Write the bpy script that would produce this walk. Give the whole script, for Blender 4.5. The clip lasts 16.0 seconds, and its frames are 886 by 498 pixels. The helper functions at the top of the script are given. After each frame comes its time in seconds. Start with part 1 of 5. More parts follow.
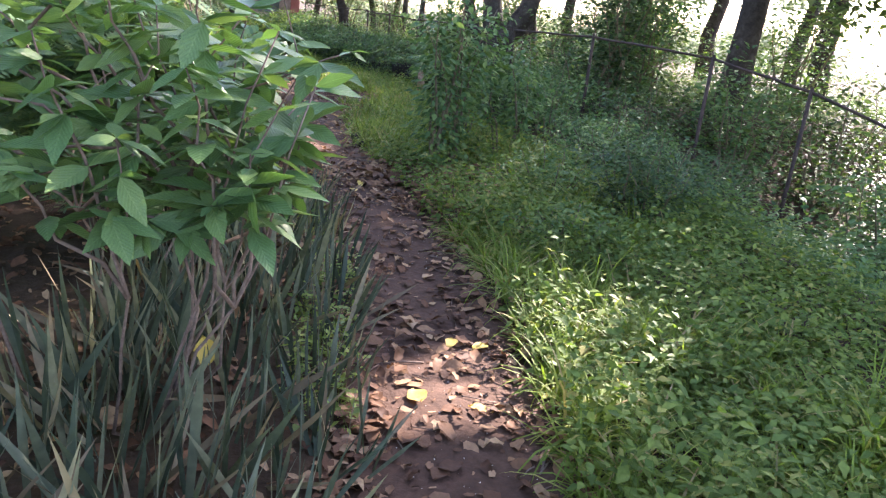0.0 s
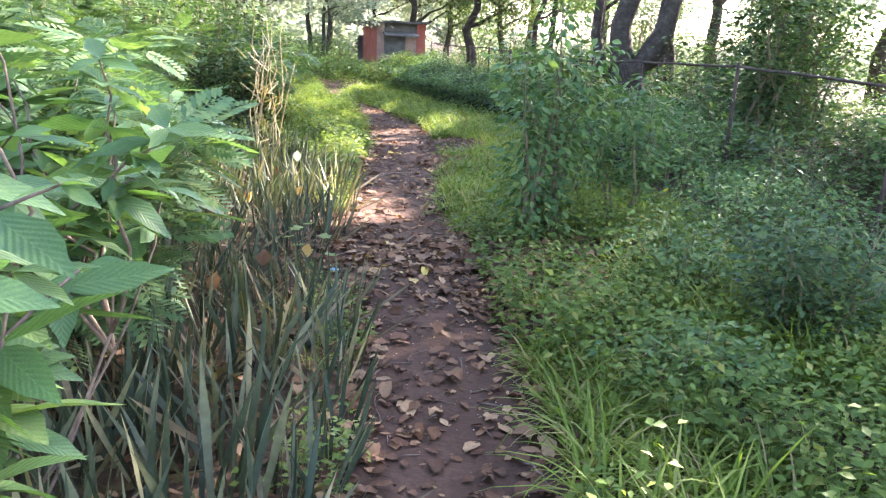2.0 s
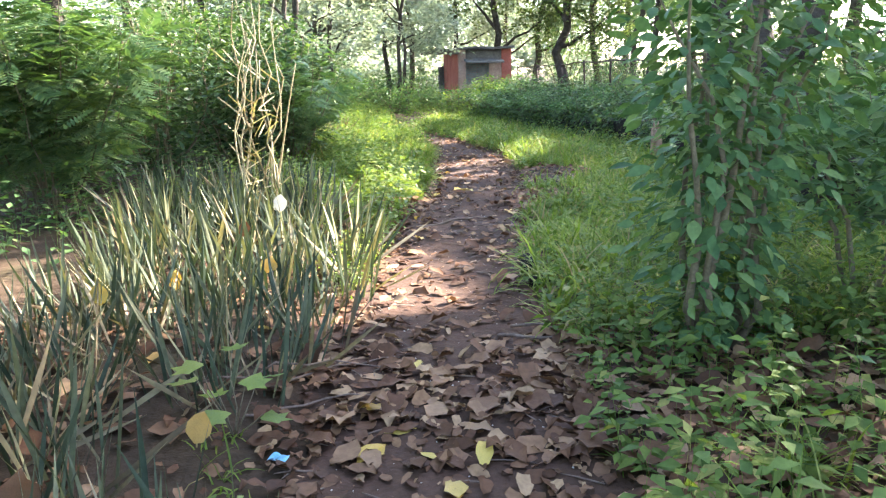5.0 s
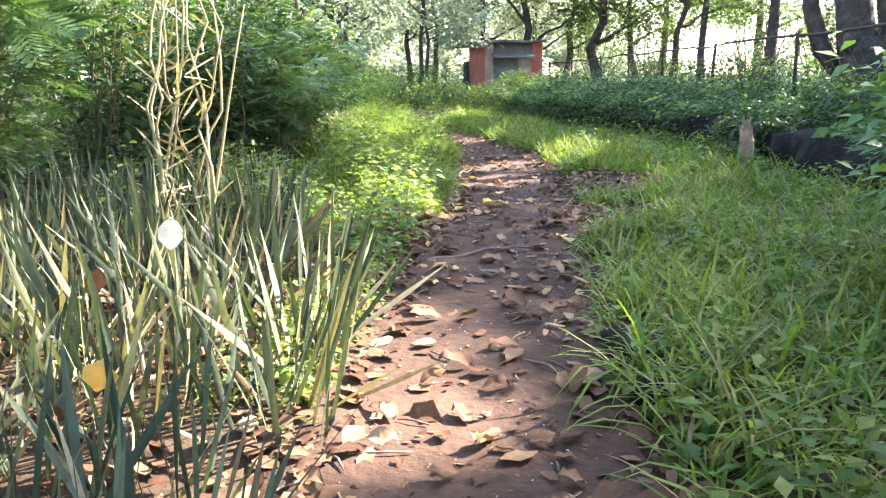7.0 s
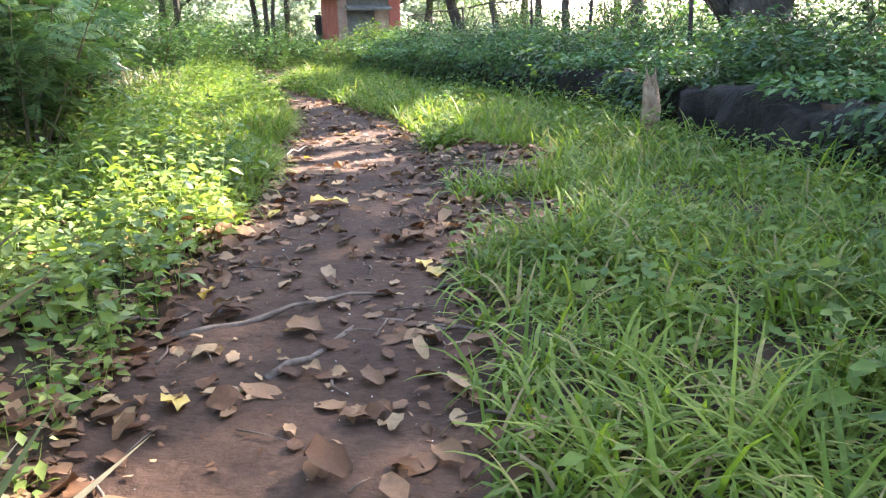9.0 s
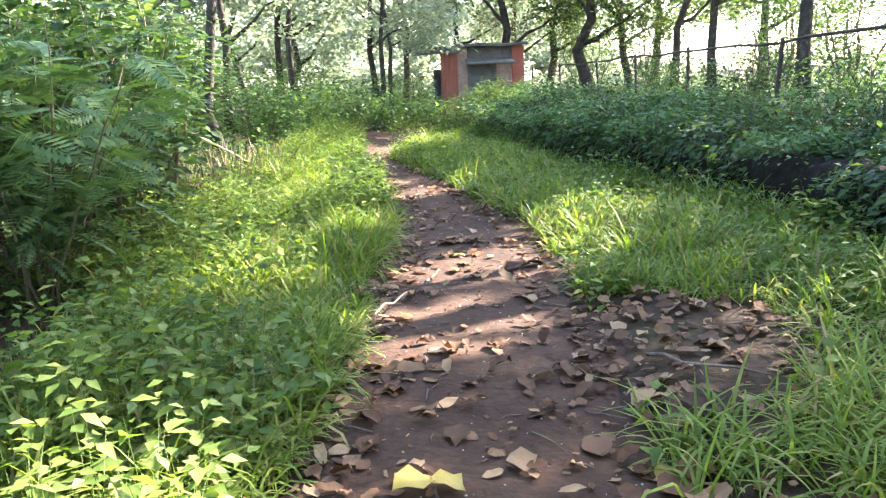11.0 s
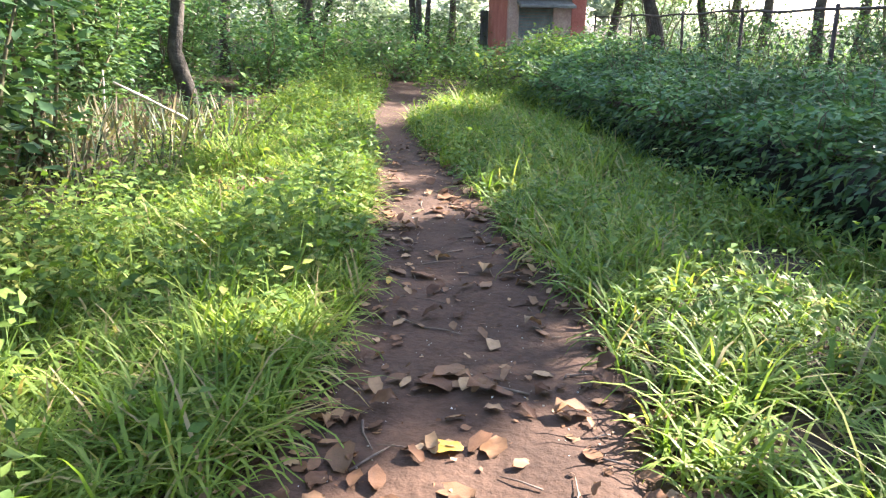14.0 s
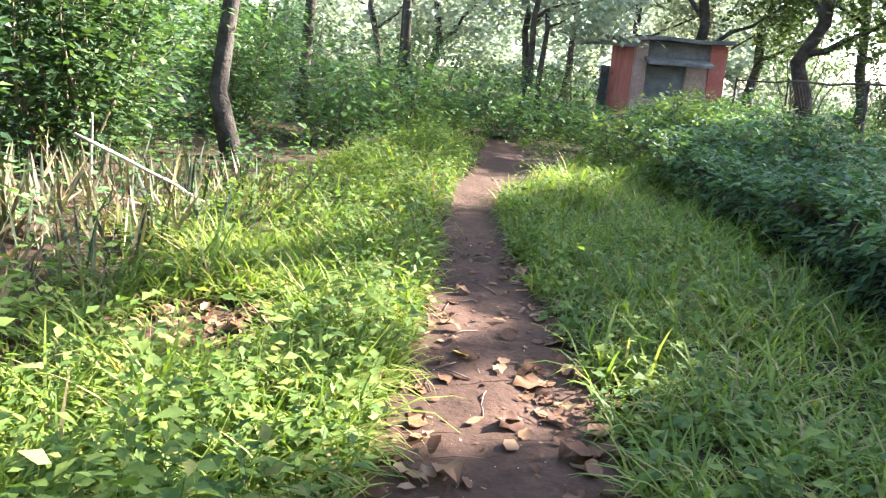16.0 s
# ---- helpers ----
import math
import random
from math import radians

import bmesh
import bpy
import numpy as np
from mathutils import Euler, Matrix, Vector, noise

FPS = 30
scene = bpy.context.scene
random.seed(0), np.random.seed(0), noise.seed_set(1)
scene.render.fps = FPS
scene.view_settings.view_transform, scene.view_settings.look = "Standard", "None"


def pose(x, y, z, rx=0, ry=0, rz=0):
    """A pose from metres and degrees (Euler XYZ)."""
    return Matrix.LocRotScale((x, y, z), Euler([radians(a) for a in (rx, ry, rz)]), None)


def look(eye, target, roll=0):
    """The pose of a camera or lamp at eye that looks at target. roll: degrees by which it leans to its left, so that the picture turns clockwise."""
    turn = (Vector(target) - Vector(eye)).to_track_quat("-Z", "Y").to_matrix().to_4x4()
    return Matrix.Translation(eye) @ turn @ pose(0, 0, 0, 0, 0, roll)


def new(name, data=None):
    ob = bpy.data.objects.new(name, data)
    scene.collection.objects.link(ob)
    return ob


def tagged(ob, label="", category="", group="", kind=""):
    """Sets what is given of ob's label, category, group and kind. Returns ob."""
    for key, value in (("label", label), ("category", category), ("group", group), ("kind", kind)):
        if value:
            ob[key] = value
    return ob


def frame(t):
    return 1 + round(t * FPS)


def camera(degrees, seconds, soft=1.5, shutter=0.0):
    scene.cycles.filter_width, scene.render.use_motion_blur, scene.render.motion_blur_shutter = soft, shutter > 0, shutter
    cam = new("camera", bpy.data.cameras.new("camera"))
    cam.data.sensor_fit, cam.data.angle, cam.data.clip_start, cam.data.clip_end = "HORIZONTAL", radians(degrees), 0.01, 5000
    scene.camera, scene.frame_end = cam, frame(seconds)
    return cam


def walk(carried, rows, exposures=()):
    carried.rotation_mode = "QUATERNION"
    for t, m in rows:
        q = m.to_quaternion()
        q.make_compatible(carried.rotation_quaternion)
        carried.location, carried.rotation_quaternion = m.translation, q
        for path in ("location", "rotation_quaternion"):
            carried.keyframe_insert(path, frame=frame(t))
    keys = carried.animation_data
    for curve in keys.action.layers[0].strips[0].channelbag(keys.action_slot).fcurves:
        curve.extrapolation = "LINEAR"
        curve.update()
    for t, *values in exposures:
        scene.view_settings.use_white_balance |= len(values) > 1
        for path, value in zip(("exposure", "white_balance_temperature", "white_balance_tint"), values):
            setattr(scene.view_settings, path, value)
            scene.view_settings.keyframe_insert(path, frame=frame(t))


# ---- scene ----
# camera and walk
cam = camera(59.82, 16.0, 1.3)
PATH = [
    (0.0, pose(-0.200, 3.293, 1.832, 72.77, -5.80, -7.62)),
    (0.5, pose(0.025, 3.691, 1.813, 73.32, -2.96, -2.99)),
    (1.0, pose(0.255, 4.183, 1.819, 72.75, -3.57, -2.54)),
    (1.5, pose(0.427, 4.541, 1.853, 73.29, -3.34, 1.80)),
    (2.0, pose(0.480, 5.158, 1.890, 74.49, -2.53, 2.39)),
    (2.5, pose(0.563, 5.711, 1.997, 77.91, -1.23, 4.11)),
    (3.0, pose(0.619, 6.181, 2.012, 76.78, -1.07, 7.87)),
    (3.2, pose(0.631, 6.393, 2.003, 77.27, -0.97, 8.94)),
    (5.3, pose(0.399, 9.024, 1.189, 77.17, 2.64, 9.46)),
    (5.5, pose(0.369, 9.267, 1.110, 76.04, 3.09, 10.58)),
    (6.0, pose(0.264, 9.832, 1.089, 77.57, 3.19, 11.43)),
    (6.5, pose(0.135, 10.324, 1.065, 76.36, 2.48, 6.92)),
    (7.0, pose(0.052, 10.913, 1.094, 77.39, 0.74, 10.67)),
    (7.5, pose(0.033, 11.388, 1.088, 77.55, -0.16, 11.33)),
    (8.0, pose(0.067, 11.855, 1.091, 76.65, -0.46, 4.34)),
    (8.5, pose(0.077, 12.425, 1.014, 74.90, 0.83, 2.85)),
    (9.0, pose(0.022, 12.914, 0.993, 74.21, 1.20, 0.68)),
    (9.5, pose(-0.168, 13.568, 1.064, 76.19, 2.60, 4.57)),
    (10.0, pose(-0.198, 14.189, 1.143, 77.86, 5.88, 6.13)),
    (10.2, pose(-0.192, 14.429, 1.171, 79.47, 5.46, 7.08)),
    (12.3, pose(-0.436, 16.321, 1.396, 73.79, 0.59, 9.38)),
    (12.5, pose(-0.444, 16.571, 1.411, 73.69, 0.68, 9.31)),
    (13.0, pose(-0.479, 17.206, 1.432, 72.70, 0.55, 9.91)),
    (13.5, pose(-0.459, 17.815, 1.401, 72.20, -2.16, 12.30)),
    (14.0, pose(-0.638, 18.452, 1.351, 73.51, -0.97, 13.01)),
    (14.5, pose(-0.812, 19.118, 1.359, 75.32, -3.03, 16.34)),
    (15.0, pose(-0.899, 19.756, 1.346, 76.66, -5.18, 18.21)),
    (15.5, pose(-1.074, 20.408, 1.348, 75.96, -3.17, 19.01)),
    (16.0, pose(-1.210, 21.063, 1.370, 76.54, -4.25, 21.38)),
]
EXPOSURE = 3.5
walk(cam, PATH, [(0.0, EXPOSURE - 0.4, 6350, 29), (1.0, EXPOSURE - 0.05, 6350, 27), (2.6, EXPOSURE + 0.25, 6350, 22), (6.0, EXPOSURE + 0.2, 6300, 17), (9.8, EXPOSURE + 0.3, 6300, 17), (12.3, EXPOSURE, 6200, 15), (16.0, EXPOSURE - 0.08, 6000, 17)])

# ---------------------------------------------------------------- light
SUN_AZ, SUN_EL = radians(48.0), radians(33.0)
SUN_DIR = np.array([math.sin(SUN_AZ) * math.cos(SUN_EL), math.cos(SUN_AZ) * math.cos(SUN_EL), math.sin(SUN_EL)])
world = bpy.data.worlds.new("world")
scene.world = world
world.use_nodes = True
wn = world.node_tree
wn.nodes.clear()
sky = wn.nodes.new("ShaderNodeTexSky")
sky.sky_type, sky.sun_disc = "NISHITA", False
sky.sun_elevation, sky.sun_rotation = SUN_EL, SUN_AZ
sky.air_density, sky.dust_density = 1.0, 1.2
bg = wn.nodes.new("ShaderNodeBackground")
bg.inputs["Strength"].default_value = 0.125
wo = wn.nodes.new("ShaderNodeOutputWorld")
wn.links.new(sky.outputs[0], bg.inputs[0])
wn.links.new(bg.outputs[0], wo.inputs[0])
sun_data = bpy.data.lights.new("sun", "SUN")
sun_data.energy, sun_data.angle, sun_data.color = 5.0, radians(0.6), (1.0, 0.93, 0.80)
sun = new("sun", sun_data)
sun.matrix_world = look(tuple(SUN_DIR * 60), (0, 0, 0))

rng = np.random.default_rng(7)


# ---------------------------------------------------------------- materials
def shade(name, rough=0.8):
    m = bpy.data.materials.new(name)
    m.use_nodes = True
    b = m.node_tree.nodes["Principled BSDF"]
    b.inputs["Roughness"].default_value = rough
    return m, m.node_tree, b


def node(nt, kind, **values):
    n = nt.nodes.new(kind)
    for k, v in values.items():
        n.inputs[k].default_value = v
    return n


def ramp(nt, fac, stops):
    r = nt.nodes.new("ShaderNodeValToRGB")
    e = r.color_ramp.elements
    while len(e) < len(stops):
        e.new(0.5)
    for el, (p, c) in zip(e, stops):
        el.position, el.color = p, (*c, 1)
    nt.links.new(fac, r.inputs[0])
    return r.outputs[0]


def noise_out(nt, scale, detail=5, kind="Object", rough=0.6):
    tc = nt.nodes.new("ShaderNodeTexCoord")
    n = node(nt, "ShaderNodeTexNoise", Scale=scale, Detail=detail, Roughness=rough)
    nt.links.new(tc.outputs[kind], n.inputs["Vector"])
    return n.outputs["Fac"]


def mixed(nt, a, b, fac, how="MIX"):
    m = nt.nodes.new("ShaderNodeMix")
    m.data_type, m.blend_type = "RGBA", how
    for sock, v in ((m.inputs[0], fac), (m.inputs[6], a), (m.inputs[7], b)):
        if hasattr(v, "is_linked"):
            nt.links.new(v, sock)
        else:
            sock.default_value = v if isinstance(v, float) else (*v, 1)
    return m.outputs[2]


def bumped(nt, bsdf, height, strength=0.5, distance=0.02):
    b = node(nt, "ShaderNodeBump", Strength=strength, Distance=distance)
    nt.links.new(height, b.inputs["Height"])
    nt.links.new(b.outputs[0], bsdf.inputs["Normal"])


def chance(nt):
    g = nt.nodes.new("ShaderNodeNewGeometry")
    o = nt.nodes.new("ShaderNodeObjectInfo")
    s = node(nt, "ShaderNodeMath")
    s.operation = "ADD"
    nt.links.new(g.outputs["Random Per Island"], s.inputs[0])
    nt.links.new(o.outputs["Random"], s.inputs[1])
    f = node(nt, "ShaderNodeMath")
    f.operation = "FRACT"
    nt.links.new(s.outputs[0], f.inputs[0])
    return f.outputs[0]


def leafy(name, stops, rough=0.45, through_light=0.35, glow=(1.15, 1.25, 0.5), grain=35.0, spec=0.28, tone=0.74):
    """A leaf: colours from piece to piece, fine mottling, light that shines through."""
    m, nt, b = shade(name, rough)
    col = ramp(nt, chance(nt), [(p, tuple(v * tone for v in c)) for p, c in stops])
    mott = ramp(nt, noise_out(nt, grain, 3), [(0.3, (0.75, 0.75, 0.75)), (0.7, (1.12, 1.12, 1.08))])
    col = mixed(nt, col, mott, 1.0, "MULTIPLY")
    wide = ramp(nt, noise_out(nt, 0.9, 3), [(0.35, (0.82, 0.86, 0.85)), (0.65, (1.1, 1.08, 0.95))])
    col = mixed(nt, col, wide, 1.0, "MULTIPLY")
    nt.links.new(col, b.inputs["Base Color"])
    b.inputs["Specular IOR Level"].default_value = spec
    bumped(nt, b, noise_out(nt, grain * 2, 2), 0.25, 0.004)
    t = nt.nodes.new("ShaderNodeBsdfTranslucent")
    nt.links.new(mixed(nt, col, glow, 1.0, "MULTIPLY"), t.inputs[0])
    mx = nt.nodes.new("ShaderNodeMixShader")
    mx.inputs[0].default_value = through_light
    nt.links.new(b.outputs[0], mx.inputs[1])
    nt.links.new(t.outputs[0], mx.inputs[2])
    nt.links.new(mx.outputs[0], nt.nodes["Material Output"].inputs[0])
    return m


def plain(name, stops, scale=6.0, rough=0.85, bump=0.5, depth=0.01, fine=60.0):
    """A rough surface: broad patches, fine grain and relief."""
    m, nt, b = shade(name, rough)
    col = ramp(nt, noise_out(nt, scale, 6), stops)
    g = ramp(nt, noise_out(nt, fine, 4), [(0.3, (0.72, 0.72, 0.72)), (0.7, (1.15, 1.15, 1.15))])
    col = mixed(nt, col, g, 1.0, "MULTIPLY")
    nt.links.new(col, b.inputs["Base Color"])
    b.inputs["Specular IOR Level"].default_value = 0.2
    bumped(nt, b, noise_out(nt, fine * 0.6, 6), bump, depth)
    return m


SOIL = plain("soil", [(0.3, (0.030, 0.019, 0.011)), (0.55, (0.058, 0.036, 0.020)), (0.75, (0.050, 0.046, 0.018))], 1.3, 0.95, 0.8, 0.03, 25)
DIRT = plain("red_dirt", [(0.25, (0.038, 0.020, 0.012)), (0.5, (0.062, 0.033, 0.020)), (0.75, (0.096, 0.053, 0.033))], 1.7, 0.9, 0.7, 0.02, 30)
GRASS = leafy("grass_blade", [(0.0, (0.118, 0.180, 0.032)), (0.5, (0.200, 0.275, 0.050)), (0.85, (0.285, 0.340, 0.075)), (0.97, (0.400, 0.300, 0.170))], 0.55, 0.46, tone=0.9, spec=0.2)
HERB = leafy("herb_leaf", [(0.0, (0.078, 0.132, 0.034)), (0.5, (0.138, 0.208, 0.052)), (0.9, (0.210, 0.272, 0.066)), (1.0, (0.320, 0.290, 0.095))], 0.58, 0.42, tone=0.88, spec=0.14)
BRIGHT_HERB = leafy("bright_herb_leaf", [(0.0, (0.111, 0.174, 0.041)), (0.5, (0.186, 0.251, 0.058)), (1.0, (0.278, 0.304, 0.087))], 0.45, 0.45, tone=1.0)
SHRUB = leafy("shrub_leaf", [(0.0, (0.058, 0.123, 0.054)), (0.6, (0.116, 0.199, 0.081)), (1.0, (0.197, 0.275, 0.100))], 0.52, 0.35, tone=0.95, spec=0.16)
DARK_SHRUB = leafy("dark_shrub_leaf", [(0.0, (0.041, 0.081, 0.040)), (0.6, (0.081, 0.142, 0.060)), (1.0, (0.151, 0.209, 0.081))], 0.5, 0.33, tone=0.8, spec=0.16)
BIG_LEAF = leafy("broad_leaf", [(0.0, (0.098, 0.190, 0.072)), (0.6, (0.146, 0.266, 0.102)), (1.0, (0.232, 0.342, 0.123))], 0.38, 0.35, tone=0.8)


def veined(m):
    """Side veins and a pale midrib, in the leaf's own measure."""
    nt = m.node_tree
    b = nt.nodes["Principled BSDF"]
    tc, sp = nt.nodes.new("ShaderNodeTexCoord"), nt.nodes.new("ShaderNodeSeparateXYZ")
    nt.links.new(tc.outputs["Object"], sp.inputs[0])

    def calc(how, a, c):
        n = nt.nodes.new("ShaderNodeMath")
        n.operation = how
        for sock, v in zip(n.inputs, (a, c)):
            if hasattr(v, "is_linked"):
                nt.links.new(v, sock)
            else:
                sock.default_value = v
        return n.outputs[0]

    ax = calc("ABSOLUTE", sp.outputs[0], 0.0)
    wave = calc("SINE", calc("MULTIPLY", calc("SUBTRACT", sp.outputs[1], calc("MULTIPLY", ax, 0.9)), 62.0), 0.0)
    tone = ramp(nt, calc("ADD", calc("MULTIPLY", wave, 0.5), 0.5), [(0.0, (0.88, 0.89, 0.88)), (0.55, (1.0, 1.0, 1.0)), (1.0, (1.05, 1.05, 1.05))])
    rib = ramp(nt, ax, [(0.0, (1.45, 1.3, 1.35)), (0.03, (1.0, 1.0, 1.0))])
    old = b.inputs["Base Color"].links[0].from_socket
    col = mixed(nt, mixed(nt, old, tone, 1.0, "MULTIPLY"), rib, 1.0, "MULTIPLY")
    nt.links.new(col, b.inputs["Base Color"])
    bumped(nt, b, wave, 0.2, 0.006)


veined(BIG_LEAF)
FERN = leafy("feathery_leaf", [(0.0, (0.105, 0.195, 0.092)), (0.6, (0.165, 0.270, 0.125)), (1.0, (0.255, 0.335, 0.130))], 0.5, 0.35, tone=0.84)
CANOPY = leafy("tree_leaf", [(0.0, (0.069, 0.123, 0.054)), (0.5, (0.127, 0.190, 0.081)), (1.0, (0.232, 0.275, 0.128))], 0.45, 0.45, grain=8.0, tone=0.8)
# leaf colour lightened and blued to stand in for haze
HAZED_CANOPY = leafy("hazed_tree_leaf", [(0.0, (0.190, 0.240, 0.195)), (0.5, (0.290, 0.330, 0.265)), (1.0, (0.400, 0.425, 0.345))], 0.5, 0.48, (1.05, 1.1, 0.8), 8.0, tone=1.0)
SWORD = leafy("sword_leaf", [(0.0, (0.046, 0.066, 0.044)), (0.45, (0.100, 0.122, 0.078)), (0.8, (0.180, 0.190, 0.125)), (0.97, (0.325, 0.291, 0.160)), (1.0, (0.375, 0.246, 0.130))], 0.5, 0.12, grain=22.0, tone=0.72, spec=0.14)
DRY_SWORD = leafy("dry_sword_leaf", [(0.0, (0.16, 0.11, 0.065)), (0.5, (0.28, 0.21, 0.13)), (1.0, (0.42, 0.34, 0.22))], 0.7, 0.12, grain=22.0)
STRAW = leafy("dry_stalk", [(0.0, (0.30, 0.22, 0.12)), (0.6, (0.45, 0.36, 0.22)), (1.0, (0.55, 0.47, 0.32))], 0.7, 0.2)
LITTER = leafy("dead_leaf", [(0.0, (0.070, 0.032, 0.018)), (0.4, (0.150, 0.073, 0.041)), (0.75, (0.250, 0.138, 0.080)), (1.0, (0.420, 0.270, 0.160))], 0.65, 0.12, (1.1, 0.9, 0.6), 40.0, 0.15, 0.9)
YELLOW = leafy("yellow_leaf", [(0.0, (0.50, 0.30, 0.05)), (0.6, (0.58, 0.42, 0.10)), (1.0, (0.45, 0.24, 0.09))], 0.5, 0.2, (1.1, 0.9, 0.4), 40.0, tone=1.0)
BARK = plain("bark", [(0.3, (0.030, 0.024, 0.019)), (0.55, (0.065, 0.053, 0.042)), (0.75, (0.12, 0.105, 0.085))], 5, 0.9, 1.0, 0.04, 22)
STEM = plain("stem", [(0.3, (0.10, 0.085, 0.05)), (0.7, (0.20, 0.16, 0.10))], 12, 0.8, 0.5, 0.005, 70)
TWIG = plain("twig", [(0.3, (0.09, 0.06, 0.045)), (0.7, (0.22, 0.16, 0.12))], 14, 0.85, 0.6, 0.006, 60)
PALE_WOOD = plain("weathered_wood", [(0.3, (0.30, 0.25, 0.19)), (0.7, (0.52, 0.46, 0.38))], 9, 0.85, 0.5, 0.006, 60)
STUMP = plain("stump_wood", [(0.3, (0.13, 0.075, 0.045)), (0.7, (0.36, 0.25, 0.16))], 8, 0.9, 1.0, 0.03, 26)
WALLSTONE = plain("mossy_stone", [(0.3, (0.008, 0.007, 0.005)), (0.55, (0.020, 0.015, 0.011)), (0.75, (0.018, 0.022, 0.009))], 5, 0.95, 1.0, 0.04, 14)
PEBBLE = plain("pale_grit", [(0.3, (0.45, 0.40, 0.34)), (0.7, (0.65, 0.60, 0.52))], 20, 0.8, 0.2, 0.002, 80)
RUST = plain("rusty_iron", [(0.3, (0.025, 0.019, 0.016)), (0.7, (0.075, 0.050, 0.040))], 9, 0.75, 0.5, 0.004, 70)
RED_PAINT = plain("red_paint", [(0.25, (0.24, 0.065, 0.045)), (0.55, (0.36, 0.11, 0.08)), (0.8, (0.42, 0.19, 0.15))], 1.6, 0.8, 0.4, 0.01, 22)
PLASTER = plain("stained_plaster", [(0.25, (0.20, 0.11, 0.09)), (0.5, (0.36, 0.24, 0.20)), (0.8, (0.50, 0.39, 0.34))], 1.4, 0.9, 0.4, 0.01, 20)
CONCRETE = plain("weathered_concrete", [(0.3, (0.07, 0.065, 0.06)), (0.7, (0.20, 0.18, 0.16))], 2, 0.9, 0.5, 0.015, 18)
BLUE_SHEET = plain("blue_sheet", [(0.3, (0.15, 0.17, 0.19)), (0.7, (0.26, 0.29, 0.32))], 3, 0.6, 0.3, 0.005, 25)
SHUTTER = plain("grey_shutter", [(0.3, (0.10, 0.10, 0.10)), (0.7, (0.20, 0.19, 0.18))], 4, 0.7, 0.3, 0.005, 40)
BLUE_LITTER = plain("blue_plastic", [(0.3, (0.12, 0.30, 0.42)), (0.7, (0.25, 0.50, 0.62))], 15, 0.4, 0.2, 0.003, 60)


# ---------------------------------------------------------------- mesh helpers
def mesh_of(name, verts, tris, mat, smooth=True):
    verts, tris = np.asarray(verts, np.float32), np.asarray(tris, np.int32)
    me = bpy.data.meshes.new(name)
    me.vertices.add(len(verts))
    me.vertices.foreach_set("co", verts.ravel())
    k = tris.shape[1]
    me.loops.add(tris.size)
    me.loops.foreach_set("vertex_index", tris.ravel())
    me.polygons.add(len(tris))
    me.polygons.foreach_set("loop_start", np.arange(0, tris.size, k, dtype=np.int32))
    me.polygons.foreach_set("use_smooth", np.full(len(tris), smooth))
    me.update(calc_edges=True)
    me.validate()
    me.materials.append(mat)
    return me


class Cloud:
    """Many small pieces gathered in one mesh."""

    def __init__(self):
        self.v, self.f, self.n = [], [], 0

    def add(self, shape, turns, places):
        tv, tf = shape
        if len(places) == 0:
            return
        v = np.einsum("nij,kj->nki", turns, tv) + places[:, None, :]
        f = tf[None] + (self.n + np.arange(len(places)) * len(tv))[:, None, None]
        self.v.append(v.reshape(-1, 3))
        self.f.append(f.reshape(-1, 3))
        self.n += len(places) * len(tv)

    def raw(self, v, f):
        self.v.append(np.asarray(v, float))
        self.f.append(np.asarray(f, int) + self.n)
        self.n += len(v)

    def mesh(self, name, mat, smooth=True):
        return mesh_of(name, np.concatenate(self.v), np.concatenate(self.f), mat, smooth)


def child(name, me, parent, label=""):
    ob = new(name, me)
    ob.parent = parent
    return tagged(ob, label)


def part(name, bm, material, parent, label=""):
    me = bpy.data.meshes.new(name)
    bm.to_mesh(me)
    bm.free()
    me.materials.append(material)
    return child(name, me, parent, label)


def unit(v):
    return v / np.maximum(np.linalg.norm(v, axis=-1, keepdims=True), 1e-9)


def turned(way, up, length, width):
    """Frames whose y runs along way; up is roughly the upper face."""
    y = unit(way)
    x = unit(np.cross(y, up))
    z = np.cross(x, y)
    return np.stack([x * np.reshape(width, (-1, 1)), y * np.reshape(length, (-1, 1)), z * np.reshape(width, (-1, 1))], axis=2)


def around(n):
    a = rng.uniform(0, 2 * math.pi, n)
    return np.stack([np.cos(a), np.sin(a), np.zeros(n)], 1)


def strip(rows):
    """A leaf from rows of (along, half width, rise, sideways): a creased blade of triangles."""
    v, f = [], []
    for s, w, z, x in rows:
        v += [(x - w, s, z + w * 0.22), (x, s, z), (x + w, s, z + w * 0.22)]
    for i in range(len(rows) - 1):
        a = i * 3
        for k in (0, 1):
            f += [(a + k, a + k + 1, a + k + 4), (a + k, a + k + 4, a + k + 3)]
    return np.array(v, float), np.array(f)


def blade(bend):
    rows = [(0, 0.5), (0.3, 0.48), (0.6, 0.38), (0.85, 0.2)]
    v, f = [], []
    for s, w in rows:
        y, z = math.sin(s * bend) / bend, -(1 - math.cos(s * bend)) / bend
        v += [(-w, y, z), (w, y, z)]
    v.append((0, math.sin(bend) / bend, -(1 - math.cos(bend)) / bend))
    for i in range(3):
        a = i * 2
        f += [(a, a + 1, a + 3), (a, a + 3, a + 2)]
    f.append((6, 7, 8))
    return np.array(v, float), np.array(f)


